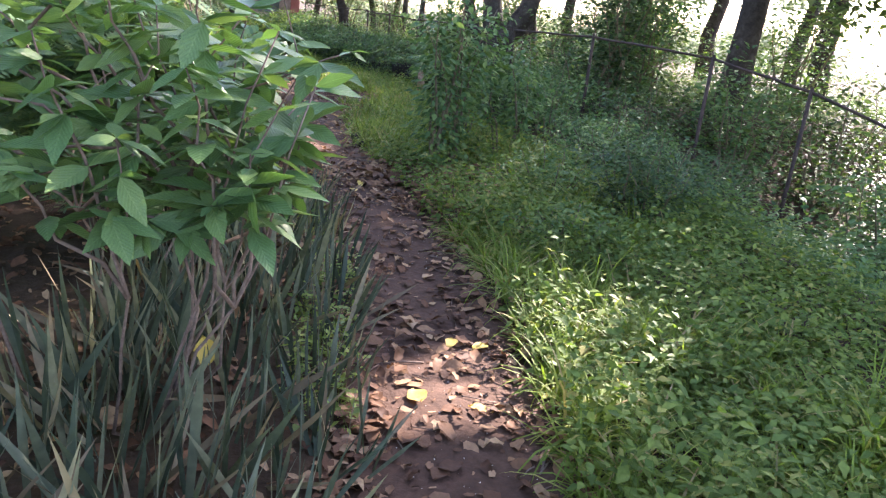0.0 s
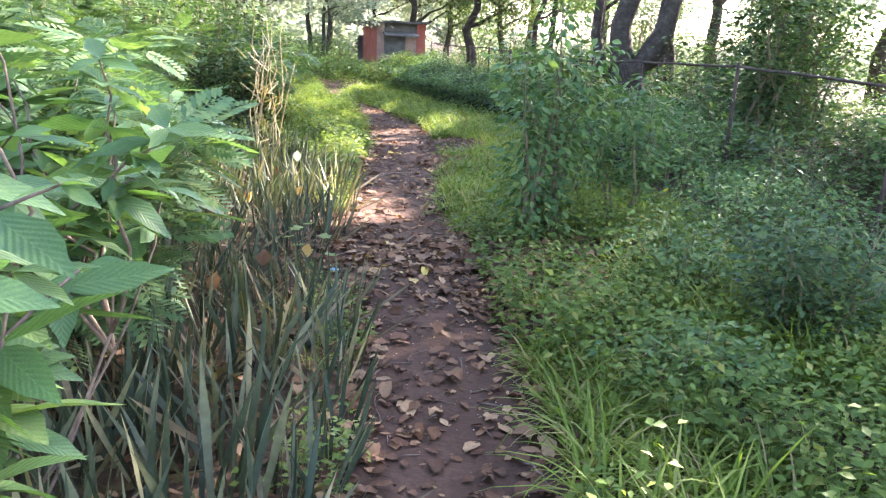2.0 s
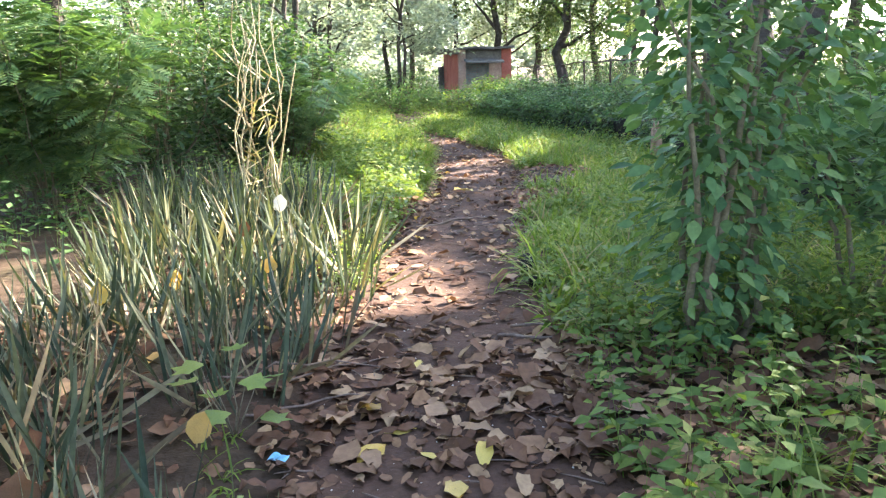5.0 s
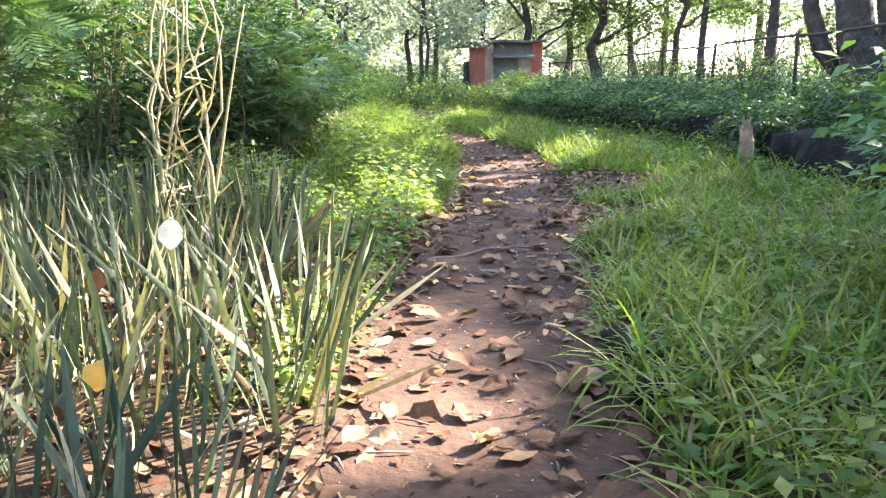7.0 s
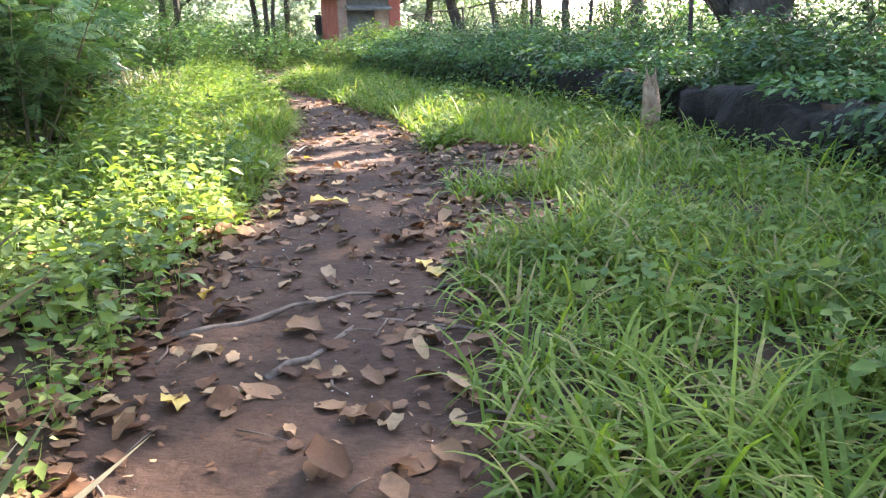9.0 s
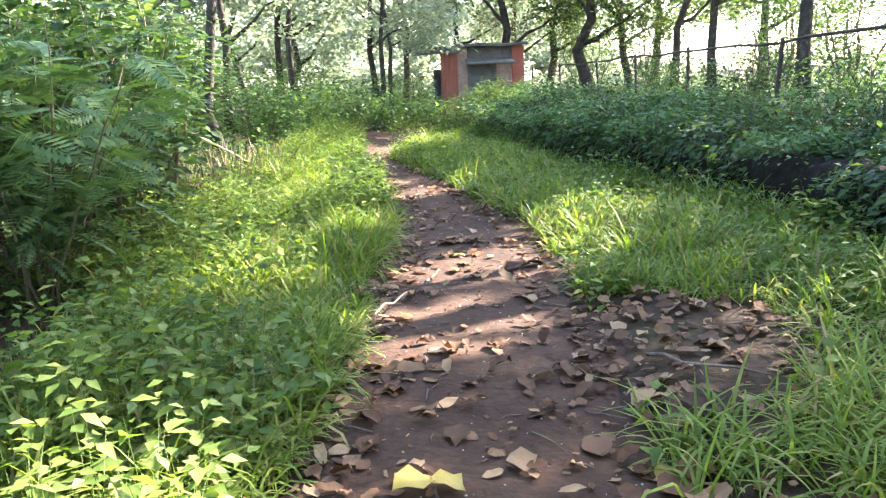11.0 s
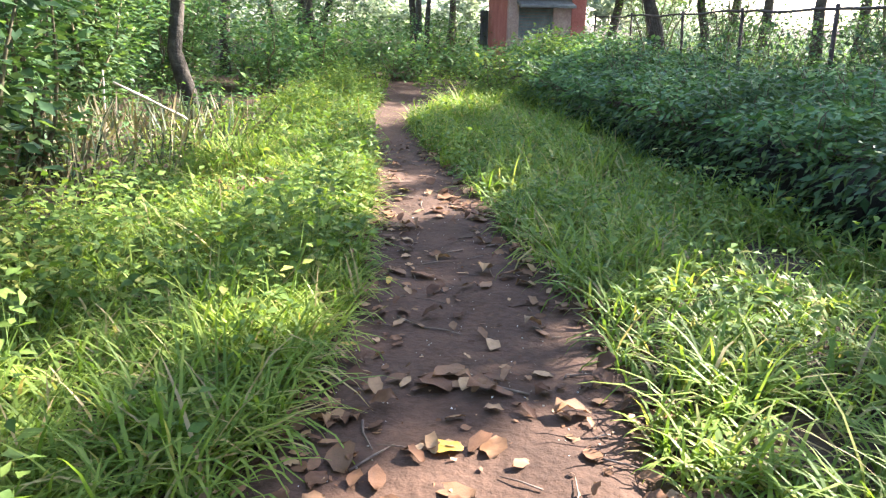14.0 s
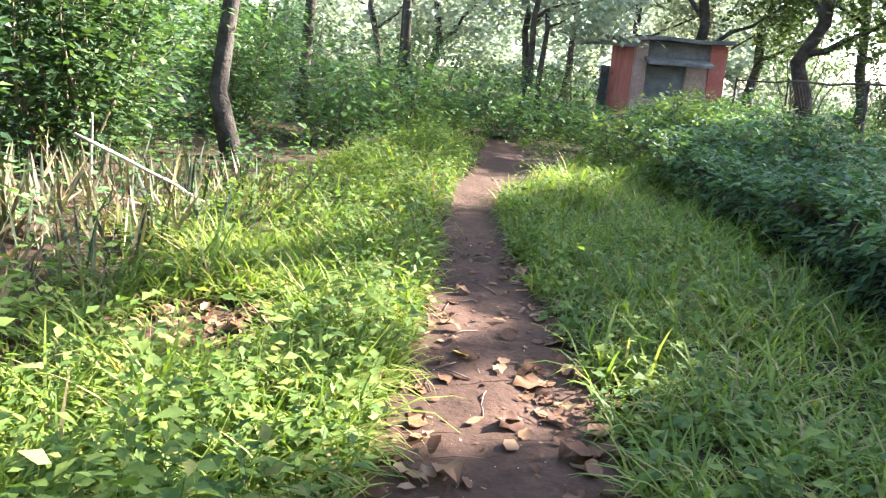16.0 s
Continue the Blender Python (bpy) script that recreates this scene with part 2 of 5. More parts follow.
BLADES = [blade(b) for b in (0.8, 1.4, 2.0, 2.7)]
SMALL_LEAF = (np.array([(0, 0, 0), (-0.5, 0.4, 0.14), (0.5, 0.4, 0.14), (0, 0.45, 0), (0, 1, -0.16)]), np.array([(0, 3, 1), (0, 2, 3), (1, 3, 4), (3, 2, 4)]))
CARD_LEAF = (np.array([(0, 0, 0), (-0.5, 0.5, 0.1), (0.5, 0.5, 0.1), (0, 1, -0.1)]), np.array([(0, 2, 3), (0, 3, 1)]))
OVATE = strip([(0, 0.02, 0, 0), (0.15, 0.26, 0.01, 0), (0.35, 0.46, 0.0, 0), (0.55, 0.47, -0.04, 0), (0.75, 0.32, -0.10, 0), (0.9, 0.13, -0.17, 0), (1.0, 0.01, -0.22, 0)])
DRY = [strip([(0, 0.02, 0.02, 0), (0.12, 0.25, 0.05, 0), (0.35, 0.46, c, 0.02), (0.6, 0.47, c * 0.8, 0.03), (0.82, 0.28, c * 1.5, 0.05), (1, 0.01, 0.35 * c + 0.06, 0.06)]) for c in (-0.04, 0.06, 0.18, 0.34)]
for i, (v, f) in enumerate(DRY):
    # crinkled, torn outlines
    jag = np.random.default_rng(300 + i)
    v[:, 0] *= jag.uniform(0.72, 1.22, len(v))
    v[:, 1] += jag.normal(0, 0.025, len(v))
    v[:, 2] += jag.normal(0, 0.05, len(v))


def tube(points, radii, sides=7, wobble=0.0):
    """A tapered limb along points."""
    p = np.asarray(points, float)
    r = np.asarray(radii, float)
    v, f = [], []
    for i in range(len(p)):
        d = p[min(i + 1, len(p) - 1)] - p[max(i - 1, 0)]
        d = d / (np.linalg.norm(d) + 1e-9)
        a = np.cross(d, (0.3, 0.9, 0.1) if abs(d[2]) > 0.8 else (0, 0, 1.0))
        a = a / np.linalg.norm(a)
        b = np.cross(d, a)
        for k in range(sides):
            t = 2 * math.pi * k / sides
            rr = r[i] * (1 + wobble * rng.uniform(-1, 1))
            v.append(p[i] + (a * math.cos(t) + b * math.sin(t)) * rr)
    for i in range(len(p) - 1):
        for k in range(sides):
            q, w = i * sides + k, i * sides + (k + 1) % sides
            f += [(q, w, w + sides), (q, w + sides, q + sides)]
    n = len(v)
    v += [p[0], p[-1]]
    for k in range(sides):
        f.append((n, (k + 1) % sides, k))
        f.append((n + 1, (len(p) - 1) * sides + k, (len(p) - 1) * sides + (k + 1) % sides))
    return np.array(v), np.array(f)


def limb(name, points, radii, mat, parent, label="", sides=7, wobble=0.06):
    v, f = tube(points, radii, sides, wobble)
    return child(name, mesh_of(name, v, f, mat), parent, label)


def bent(a, b, n=6, sag=0.1, seed=0):
    """Points from a to b that wander a little."""
    r = np.random.default_rng(seed)
    a, b = np.asarray(a, float), np.asarray(b, float)
    t = np.linspace(0, 1, n)[:, None]
    p = a + (b - a) * t
    w = r.normal(0, sag * np.linalg.norm(b - a) / n, (n, 3)).cumsum(0)
    return p + (w - w[0] - (w[-1] - w[0]) * t)


def empty(name, x, y, z=0.0, label="", category="", group="", kind=""):
    ob = new(name)
    ob.location = (x, y, z)
    return tagged(ob, label, category, group, kind)


def box(bm, lo, hi, bevel=0.0):
    m = Matrix.LocRotScale([(p + q) / 2 for p, q in zip(lo, hi)], None, [q - p for p, q in zip(lo, hi)])
    g = bmesh.ops.create_cube(bm, size=1, matrix=m)
    if bevel:
        bmesh.ops.bevel(bm, geom=list({e for v in g["verts"] for e in v.link_edges}), offset=bevel, segments=2, affect="EDGES", profile=0.5)


# ---------------------------------------------------------------- plan
PATH_Y = np.array([-8, 3, 6, 8.3, 9.7, 10.7, 11.5, 13, 14.4, 16, 17, 18.5, 19.5, 20.6, 21.9, 23.5, 24.3, 26.4, 28.9, 31.5, 36, 44.0])
PATH_X = np.array([0.2, 0.3, 0.43, 0.54, 0.36, 0.13, -0.05, -0.25, -0.42, -0.52, -0.52, -0.7, -0.85, -1.03, -1.25, -1.9, -2.1, -2.95, -3.83, -4.4, -5.6, -8.0])
PATH_H = np.array([0.42, 0.42, 0.42, 0.46, 0.43, 0.45, 0.56, 0.52, 0.46, 0.53, 0.60, 0.55, 0.59, 0.60, 0.53, 0.44, 0.40, 0.28, 0.22, 0.25, 0.25, 0.25])
BANK_Y = np.array([-10, 8, 12, 15, 18, 21.5, 23.5, 25.5, 28.5, 31, 36, 60.0])
BANK_X = np.array([5.5, 4.0, 3.4, 2.9, 2.35, 1.75, 0.9, 0.05, -1.0, -2.0, -3.0, -5.0])


def path_x(y):
    return np.interp(y, PATH_Y, PATH_X)


def path_half(y):
    return np.interp(y, PATH_Y, PATH_H)


def bank_x(y):
    return np.interp(y, BANK_Y, BANK_X)


def waves(x, y, s=1.0):
    return (np.sin(x * 1.7 * s + 0.6 * np.sin(y * 1.1 * s)) * np.sin(y * 1.3 * s + 0.8) + 0.5 * np.sin(x * 3.9 * s + y * 2.7 * s)) / 1.5


def height(x, y):
    """The lie of the land: a nearly level shelf, a bank behind the low wall, a fall to the side before it."""
    x, y = np.asarray(x, float), np.asarray(y, float)
    off = np.abs(x - path_x(y)) - path_half(y)
    z = 0.015 * waves(x, y) + 0.05 * np.clip(off / 0.35, 0, 1)
    beyond = x - bank_x(y)
    up = np.clip((y - 13.5) / 3.5, 0, 1)
    z = z + up * 0.42 * np.clip(beyond / np.interp(y, [26, 30], [0.18, 0.8]) + 0.5, 0, 1) * np.clip((46 - y) / 8, 0, 1)
    z = z - (1 - up) * 0.30 * np.clip(beyond, 0, 9)
    return z + 0.09 * np.clip(-4.0 - x, 0, 6) * 0.5


# ground: one sheet to the horizon, with the trodden path as a strip on it
gx = np.concatenate([[-400, -200, -100, -60, -40, -28, -20, -15], np.arange(-12, 9.01, 0.17), [11, 13, 16, 22, 30, 45, 70, 120, 220, 400]])
gy = np.concatenate([[-200, -100, -50, -25, -12, -6, -2], np.arange(0, 40.01, 0.2), [42, 44, 47, 52, 60, 75, 100, 160, 300, 600]])
GX, GY = np.meshgrid(gx, gy)
GZ = height(GX, GY) - 0.02 * (np.abs(GX - path_x(GY)) < path_half(GY) + 0.1)
gi = np.arange(GX.size).reshape(GX.shape)
quads = np.stack([gi[:-1, :-1], gi[:-1, 1:], gi[1:, 1:], gi[1:, :-1]], -1).reshape(-1, 4)
ground = new("ground", mesh_of("ground", np.stack([GX, GY, GZ], -1).reshape(-1, 3), quads, SOIL))
tagged(ground, "dark brown woodland soil under grass and weeds", "ground", kind="structure")

ys = np.arange(-4, 42.01, 0.06)
us = np.linspace(-1.0, 1.0, 29)
PY, PU = np.meshgrid(ys, us, indexing="ij")
edge = 0.06 * np.sin(PY * 2.3 + 1) + 0.05 * np.sin(PY * 5.1)
PX = path_x(PY) + PU * (path_half(PY) + 0.16) + edge * np.abs(PU)
PZ = height(PX, PY) + 0.012 + 0.012 * waves(PX * 3, PY * 3) + rng.normal(0, 0.0022, PX.shape) - 0.045 * np.clip((np.abs(PU) - 0.78) / 0.22, 0, 1)
pi_ = np.arange(PX.size).reshape(PX.shape)
quads = np.stack([pi_[:-1, :-1], pi_[1:, :-1], pi_[1:, 1:], pi_[:-1, 1:]], -1).reshape(-1, 4)
path = new("path", mesh_of("path", np.stack([PX, PY, PZ], -1).reshape(-1, 3), quads[:, ::-1], DIRT))
tagged(path, "trodden reddish brown bare dirt footpath between weeds", "path", kind="structure")


def path_top(x, y):
    return height(x, y) + 0.012 + 0.012 * waves(x * 3, y * 3)


def on_path(x, y, pad=0.0):
    return np.abs(x - path_x(y)) < path_half(y) + pad


def stuff(name, cloud, mat, label, category):
    return tagged(new(name, cloud.mesh(name, mat)), label, category, kind="stuff")


# the low wall that holds the bank
def retaining_wall():
    # past y 24 the wall is added, its dark face standing for bush shade
    yy = np.arange(15.8, 30.0, 0.13)
    rows = []
    for y in yy:
        x = bank_x(y)
        h = (0.44 + 0.05 * math.sin(y * 2.1) + rng.normal(0, 0.03)) * float(np.interp(y, [23, 26, 30], [1, 0.75, 0.45]))
        n = rng.normal(0, 0.03, 5) + 0.03 * math.sin(y * 9.0)
        g = float(height(x - 0.4, y))
        rows.append([(x - 0.16 + n[0], y, g - 0.15), (x - 0.15 + n[1], y, g + h * 0.4), (x - 0.12 + n[2], y, g + h * 0.9), (x - 0.02, y, g + h + n[3]), (x + 0.22, y, g + h - 0.02), (x + 0.25, y, g - 0.15)])
    v = np.array(rows).reshape(-1, 3)
    idx = np.arange(len(v)).reshape(len(yy), 6)
    q = np.stack([idx[:-1, :-1], idx[:-1, 1:], idx[1:, 1:], idx[1:, :-1]], -1).reshape(-1, 4)
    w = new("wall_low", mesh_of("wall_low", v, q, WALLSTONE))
    return tagged(w, "low dark mossy stone wall holding up a planted bank, far end added as shade", "wall", kind="structure")


retaining_wall()


# ---------------------------------------------------------------- hut
def hut():
    h = empty("hut", -3.95, 41.0, 0.0, "small red painted brick hut with flat concrete roof and shuttered window", "hut")
    h.rotation_euler = (0, 0, radians(20))
    W, D, H, B = 2.25, 3.2, 2.32, -0.2
    bm = bmesh.new()
    box(bm, (0.0, 0.0, B), (0.30, 0.22, H), 0.01)
    part("corner_pillar", bm, PLASTER, h, "faded pinkish plaster corner pillar")
    bm = bmesh.new()
    box(bm, (W - 0.42, 0.0, B), (W, 0.22, H), 0.01)
    part("corner_pillar", bm, RED_PAINT, h)
    bm = bmesh.new()
    box(bm, (0.302, 0.03, B), (W - 0.422, 0.22, 0.92))
    box(bm, (1.30, 0.03, 0.922), (W - 0.422, 0.22, 1.80))
    part("front_wall", bm, PLASTER, h, "stained cream plaster wall round the window")
    # front wall is darker from the window's top up to the roof
    bm = bmesh.new()
    box(bm, (0.302, 0.03, 1.802), (W - 0.422, 0.22, H))
    part("dark_band", bm, CONCRETE, h, "darker band of wall over the window")
    bm = bmesh.new()
    box(bm, (0.0, 0.222, B), (0.22, D, H - 0.03))
    part("side_wall", bm, RED_PAINT, h)
    bm = bmesh.new()
    box(bm, (W - 0.22, 0.222, B), (W, D, H - 0.03))
    part("side_wall", bm, RED_PAINT, h)
    bm = bmesh.new()
    box(bm, (0.222, D - 0.2, B), (W - 0.222, D, H - 0.03))
    part("back_wall", bm, RED_PAINT, h)
    win = new("window")
    win.parent = h
    bm = bmesh.new()
    for lo, hi in (((0.302, 0.06, 0.922), (0.35, 0.14, 1.80)), ((1.25, 0.06, 0.922), (1.298, 0.14, 1.80)), ((0.352, 0.06, 0.922), (1.248, 0.14, 0.97)), ((0.352, 0.06, 1.752), (1.248, 0.14, 1.80))):
        box(bm, lo, hi, 0.004)
    part("frame", bm, SHUTTER, win)
    for i in range(9):
        bm = bmesh.new()
        box(bm, (0.353, 0.10 + 0.01 * (i % 2), 0.974 + i * 0.086), (1.247, 0.125 + 0.01 * (i % 2), 0.974 + i * 0.086 + 0.08))
        part("shutter_slat", bm, SHUTTER, win)
    bm = bmesh.new()
    box(bm, (0.22, -0.55, 1.93), (W - 0.45, -0.002, 2.01), 0.012)
    for v in bm.verts:
        v.co.z -= 0.22 * max(0, -v.co.y) + 0.10 * abs(v.co.x - 1.0) ** 2
    part("window_awning", bm, CONCRETE, h, "sagging dark concrete sunshade over the window")
    bm = bmesh.new()
    box(bm, (-1.0, -0.32, H + 0.002), (W + 0.06, D + 0.3, H + 0.10), 0.015)
    bmesh.ops.subdivide_edges(bm, edges=bm.edges[:], cuts=3, use_grid_fill=True)
    for v in bm.verts:
        v.co.z += 0.025 * math.sin(v.co.x * 3.1) - (0.09 * max(0, 0.1 - v.co.x))
    part("roof", bm, CONCRETE, h, "flat dark weathered concrete roof slab with overhang")
    bm = bmesh.new()
    box(bm, (-1.0, -0.335, H - 0.19), (-0.05, -0.31, H + 0.04), 0.004)
    part("eave_board", bm, CONCRETE, h)
    bm = bmesh.new()
    rows = [[bm.verts.new((-0.30 + u * 0.01, 3.0 + 0.018 * math.sin(u * 1.1), z)) for u in range(27)] for z in (B, 0.5, 1.1, 1.7)]
    for lo, hi in zip(rows[:-1], rows[1:]):
        for u in range(26):
            bm.faces.new((lo[u], lo[u + 1], hi[u + 1], hi[u]))
    bmesh.ops.solidify(bm, geom=bm.faces[:], thickness=0.004)
    part("side_sheet", bm, BLUE_SHEET, h, "blue grey corrugated metal sheet beside the wall")
    return h


hut()


# ---------------------------------------------------------------- fence along the bank
def fence():
    line = [(-1.55, 41.2, 0.35, 1.55), (-0.55, 36.5, 0.38, 1.55), (0.35, 33.2, 0.40, 1.55), (0.95, 30.4, 0.42, 1.56), (1.45, 27.4, 0.44, 1.55), (1.95, 24.4, 0.44, 1.52), (2.6, 21.6, 0.42, 1.55), (3.3, 18.6, 0.40, 1.62), (3.9, 15.6, 0.1, 1.68), (4.6, 12.9, -0.2, 1.60), (5.2, 11.6, -0.4, 1.38), (5.7, 10.3, -0.6, 1.05), (6.2, 8.6, -0.8, 0.75)]
    f = empty("fence", 0, 0, 0, "rusty iron post and rail fence with sagging wire mesh", "fence")
    tops = []
    for i, (x, y, g, t) in enumerate(line):
        g = float(height(x, y)) - 0.2
        lean = rng.normal(0, 0.035, 2)
        top = np.array((x + lean[0], y + lean[1], t + 0.04))
        limb("post", [(x, y, g), ((x + top[0]) / 2, (y + top[1]) / 2, (g + t) / 2), top], [0.026, 0.025, 0.024], RUST, f, sides=6)
        tops.append(top - (0, 0, 0.05))
    for a, b in zip(tops[:-1], tops[1:]):
        limb("rail", bent(a, b, 6, 0.03, int(abs(a[1]) * 10)), [0.018] * 6, RUST, f, sides=5)
    c = Cloud()
    for i in range(0, 7):
        a, b = tops[i], tops[i + 1]
        n = int(np.linalg.norm((b - a)[:2]) / 0.16)
        for k in range(-6, n):
            for s in (0, 1):
                u0, u1 = k / n, (k + 6) / n
                z0, z1 = (0.0, 1.0) if s else (1.0, 0.0)
                lo, hi = max(u0, 0), min(u1, 1)
                if hi - lo < 0.02:
                    continue
                pts = []
                for u in (lo, hi):
                    w = (u - u0) / (u1 - u0)
                    pts.append(a + (b - a) * u - np.array((0, 0, 0.95 * (z0 + (z1 - z0) * w))))
                c.raw(*tube(pts, [0.0028, 0.0028], 3))
    child("wire_mesh", c.mesh("wire_mesh", RUST), f, "thin diamond wire mesh")
    return f


fence()


# ---------------------------------------------------------------- trees
SPOTS = [(0.62, 6.85, 0.05, 0.36), (1.4, 7.2, 0.2, 0.2), (-0.88, 13.5, 0.1, 0.36), (-1.25, 13.7, 0.3, 0.35), (-0.9, 18.8, 0, 0.28), (-1.35, 16.8, 0.4, 0.36), (-1.65, 13.0, 0.45, 0.5), (-0.8, 20.4, 0, 0.36), (-1.1, 19.0, 0, 0.32), (0.1, 22.2, 0.3, 0.36), (-2.1, 23.85, 0, 0.33), (-2.9, 24.6, 0.25, 0.45), (-5.0, 25.4, 0.4, 0.9), (-3.3, 22.8, 0.3, 0.4), (-3.9, 29.0, 0.1, 0.4), (-3.4, 30.2, 0.3, 0.6), (-2.2, 14.4, 0.9, 0.5), (-3.2, 11.8, 0.8, 0.4), (-4.4, 21, 1.3, 0.5), (-2.15, 19.4, 0.3, 0.26), (-2.5, 20.4, 0.35, 0.28), (-2.0, 21.3, 0.3, 0.24), (-2.8, 21.9, 0.3, 0.25), (1.15, 6.45, 0.15, 0.22), (-0.75, 13.0, 0.05, 0.34), (-0.95, 14.1, 0.15, 0.28), (-2.6, 23.1, 0.25, 0.3), (-6.2, 25.0, 1.6, 0.6), (-4.6, 25.0, 0.3, 0.5)]


def sunlit(p):
    """True where leaves leave a gap between the sun and a patch on the ground."""
    free = np.zeros(len(p), bool)
    for x, y, z, r in SPOTS:
        d = p - np.array((x, y, z))
        along = d @ SUN_DIR
        free |= (np.linalg.norm(d - along[:, None] * SUN_DIR, axis=1) < r * 1.3) & (along > 2.5)
    return free


def crown_leaves(cloud, centres, radii, count, size, shape=CARD_LEAF, flat=0.6, keep_sun=True):
    """Leaves in loose clumps round the ends of limbs."""
    for c, r in zip(centres, radii):
        n = int(count * r * r)
        clumps = unit(rng.normal(0, 1, (max(5, n // 28), 3))) * (rng.uniform(0.25, 1, (max(5, n // 28), 1)) ** 0.5) * r
        clumps[:, 2] *= flat
        p = c + clumps[rng.integers(0, len(clumps), n)] + rng.normal(0, 0.20 * r ** 0.5, (n, 3)) * (1, 1, 0.6)
        if keep_sun:
            p = p[~sunlit(p)]
        n = len(p)
        way = around(n) + np.stack([np.zeros(n), np.zeros(n), rng.normal(-0.25, 0.45, n)], 1)
        up = np.array((0, 0, 1.0)) + rng.normal(0, 0.45, (n, 3))
        s = size * rng.uniform(0.6, 1.4, n)
        cloud.add(shape, turned(way, up, s, s * 0.55), p)


def tree(x, y, top, radius, spread, crown, mat, label, lean=(0, 0), leaf=0.2, dense=130, forks=5, first=0.45, z_flat=0.6, bark=BARK, group="trees beyond the path", seed=1, keep_sun=True):
    r = np.random.default_rng(seed)
    g = float(height(x, y))
    t = empty("tree", x, y, g, label, "tree", group)
    a, b = np.zeros(3), np.array((lean[0], lean[1], top))
    pts = bent(a, b, 9, 0.16, seed)
    pts[0, 2] = -0.25
    limb("trunk", pts, np.linspace(radius, radius * 0.45, 9) * np.array([1.35, 1.08] + [1.0] * 7), bark, t, sides=9, wobble=0.08)
    ends, rad = [pts[-1] + (0, 0, 0.3)], [spread * 0.8]
    for k in range(forks):
        s = first + (1 - first) * (k + 0.5) / forks
        i = min(int(s * 8), 7)
        start = pts[i] + (pts[i + 1] - pts[i]) * (s * 8 - i)
        ang = k * 2.4 + r.uniform(-0.5, 0.5)
        rise, reach = r.uniform(0.35, 0.9), spread * r.uniform(0.7, 1.15)
        for tries in range(10):
            out = np.array((math.cos(ang), math.sin(ang), rise)) * reach
            if not sunlit(np.linspace(start, start + out, 24) + (x, y, g)).any():
                break
            ang += 0.6
        limb("limb", bent(start, start + out, 6, 0.22, seed * 31 + k), np.linspace(radius * 0.5 * (1.2 - s * 0.6), radius * 0.09, 6), bark, t, sides=6)
        ends.append(start + out)
        rad.append(spread * r.uniform(0.5, 0.8))
        ends.append(start + out * 0.55)
        rad.append(spread * 0.45)
    c = Cloud()
    if crown:
        crown_leaves(c, np.array(ends) + (x, y, g), rad, dense * crown, leaf, flat=z_flat, keep_sun=keep_sun)
        me = c.mesh("crown", mat)
        me.transform(Matrix.Translation((-x, -y, -g)))
        child("crown", me, t)
    return t


def forked_tree():
    x, y = 4.0, 23.4
    g = float(height(x, y))
    t = empty("tree", x, y, g, "large dark forked tree with rough bark on the bank", "tree", "trees beyond the path")
    f = 1.45 - g
    limb("trunk", [(0.12, 0, -0.3), (0.08, 0, 0.1), (0.02, 0, 0.5 * f), (-0.02, 0, f - 0.15), (0.0, 0, f + 0.12)], [0.56, 0.46, 0.38, 0.40, 0.34], BARK, t, sides=14, wobble=0.08)
    limb("limb", [(-0.10, 0, f - 0.2), (-0.22, 0, f + 0.3), (-0.26, 0.1, f + 0.8), (-0.10, 0.1, f + 1.4), (0.15, 0.2, f + 2.4), (0.0, 0.3, f + 4.4)], [0.30, 0.26, 0.24, 0.23, 0.17, 0.08], BARK, t, sides=11)
    limb("limb", [(0.10, 0, f - 0.2), (0.42, 0, f + 0.15), (0.68, 0, f + 0.6), (0.84, 0.1, f + 1.25), (1.0, 0.1, f + 2.2), (1.7, 0.2, f + 4.2)], [0.30, 0.28, 0.25, 0.20, 0.16, 0.07], BARK, t, sides=11)
    limb("limb", [(-0.25, 0.1, f - 0.5), (-0.62, 0.1, f - 0.05), (-0.80, 0.2, f + 0.6), (-0.75, 0.2, f + 1.5), (-1.2, 0.3, f + 3.2)], [0.16, 0.14, 0.12, 0.10, 0.05], BARK, t, sides=9)
    c = Cloud()
    ends = np.array([(-0.9, 0.2, 4.5), (0.1, 0.6, 6.2), (1.7, 0.3, 5.4), (3.0, 1.0, 6.0), (0.6, -1.5, 5.6)]) + (x, y, g)
    crown_leaves(c, ends, [1.3, 1.9, 1.7, 1.8, 1.6], 150, 0.17)
    me = c.mesh("crown", CANOPY)
    me.transform(Matrix.Translation((-x, -y, -g)))
    child("crown", me, t)
    return t


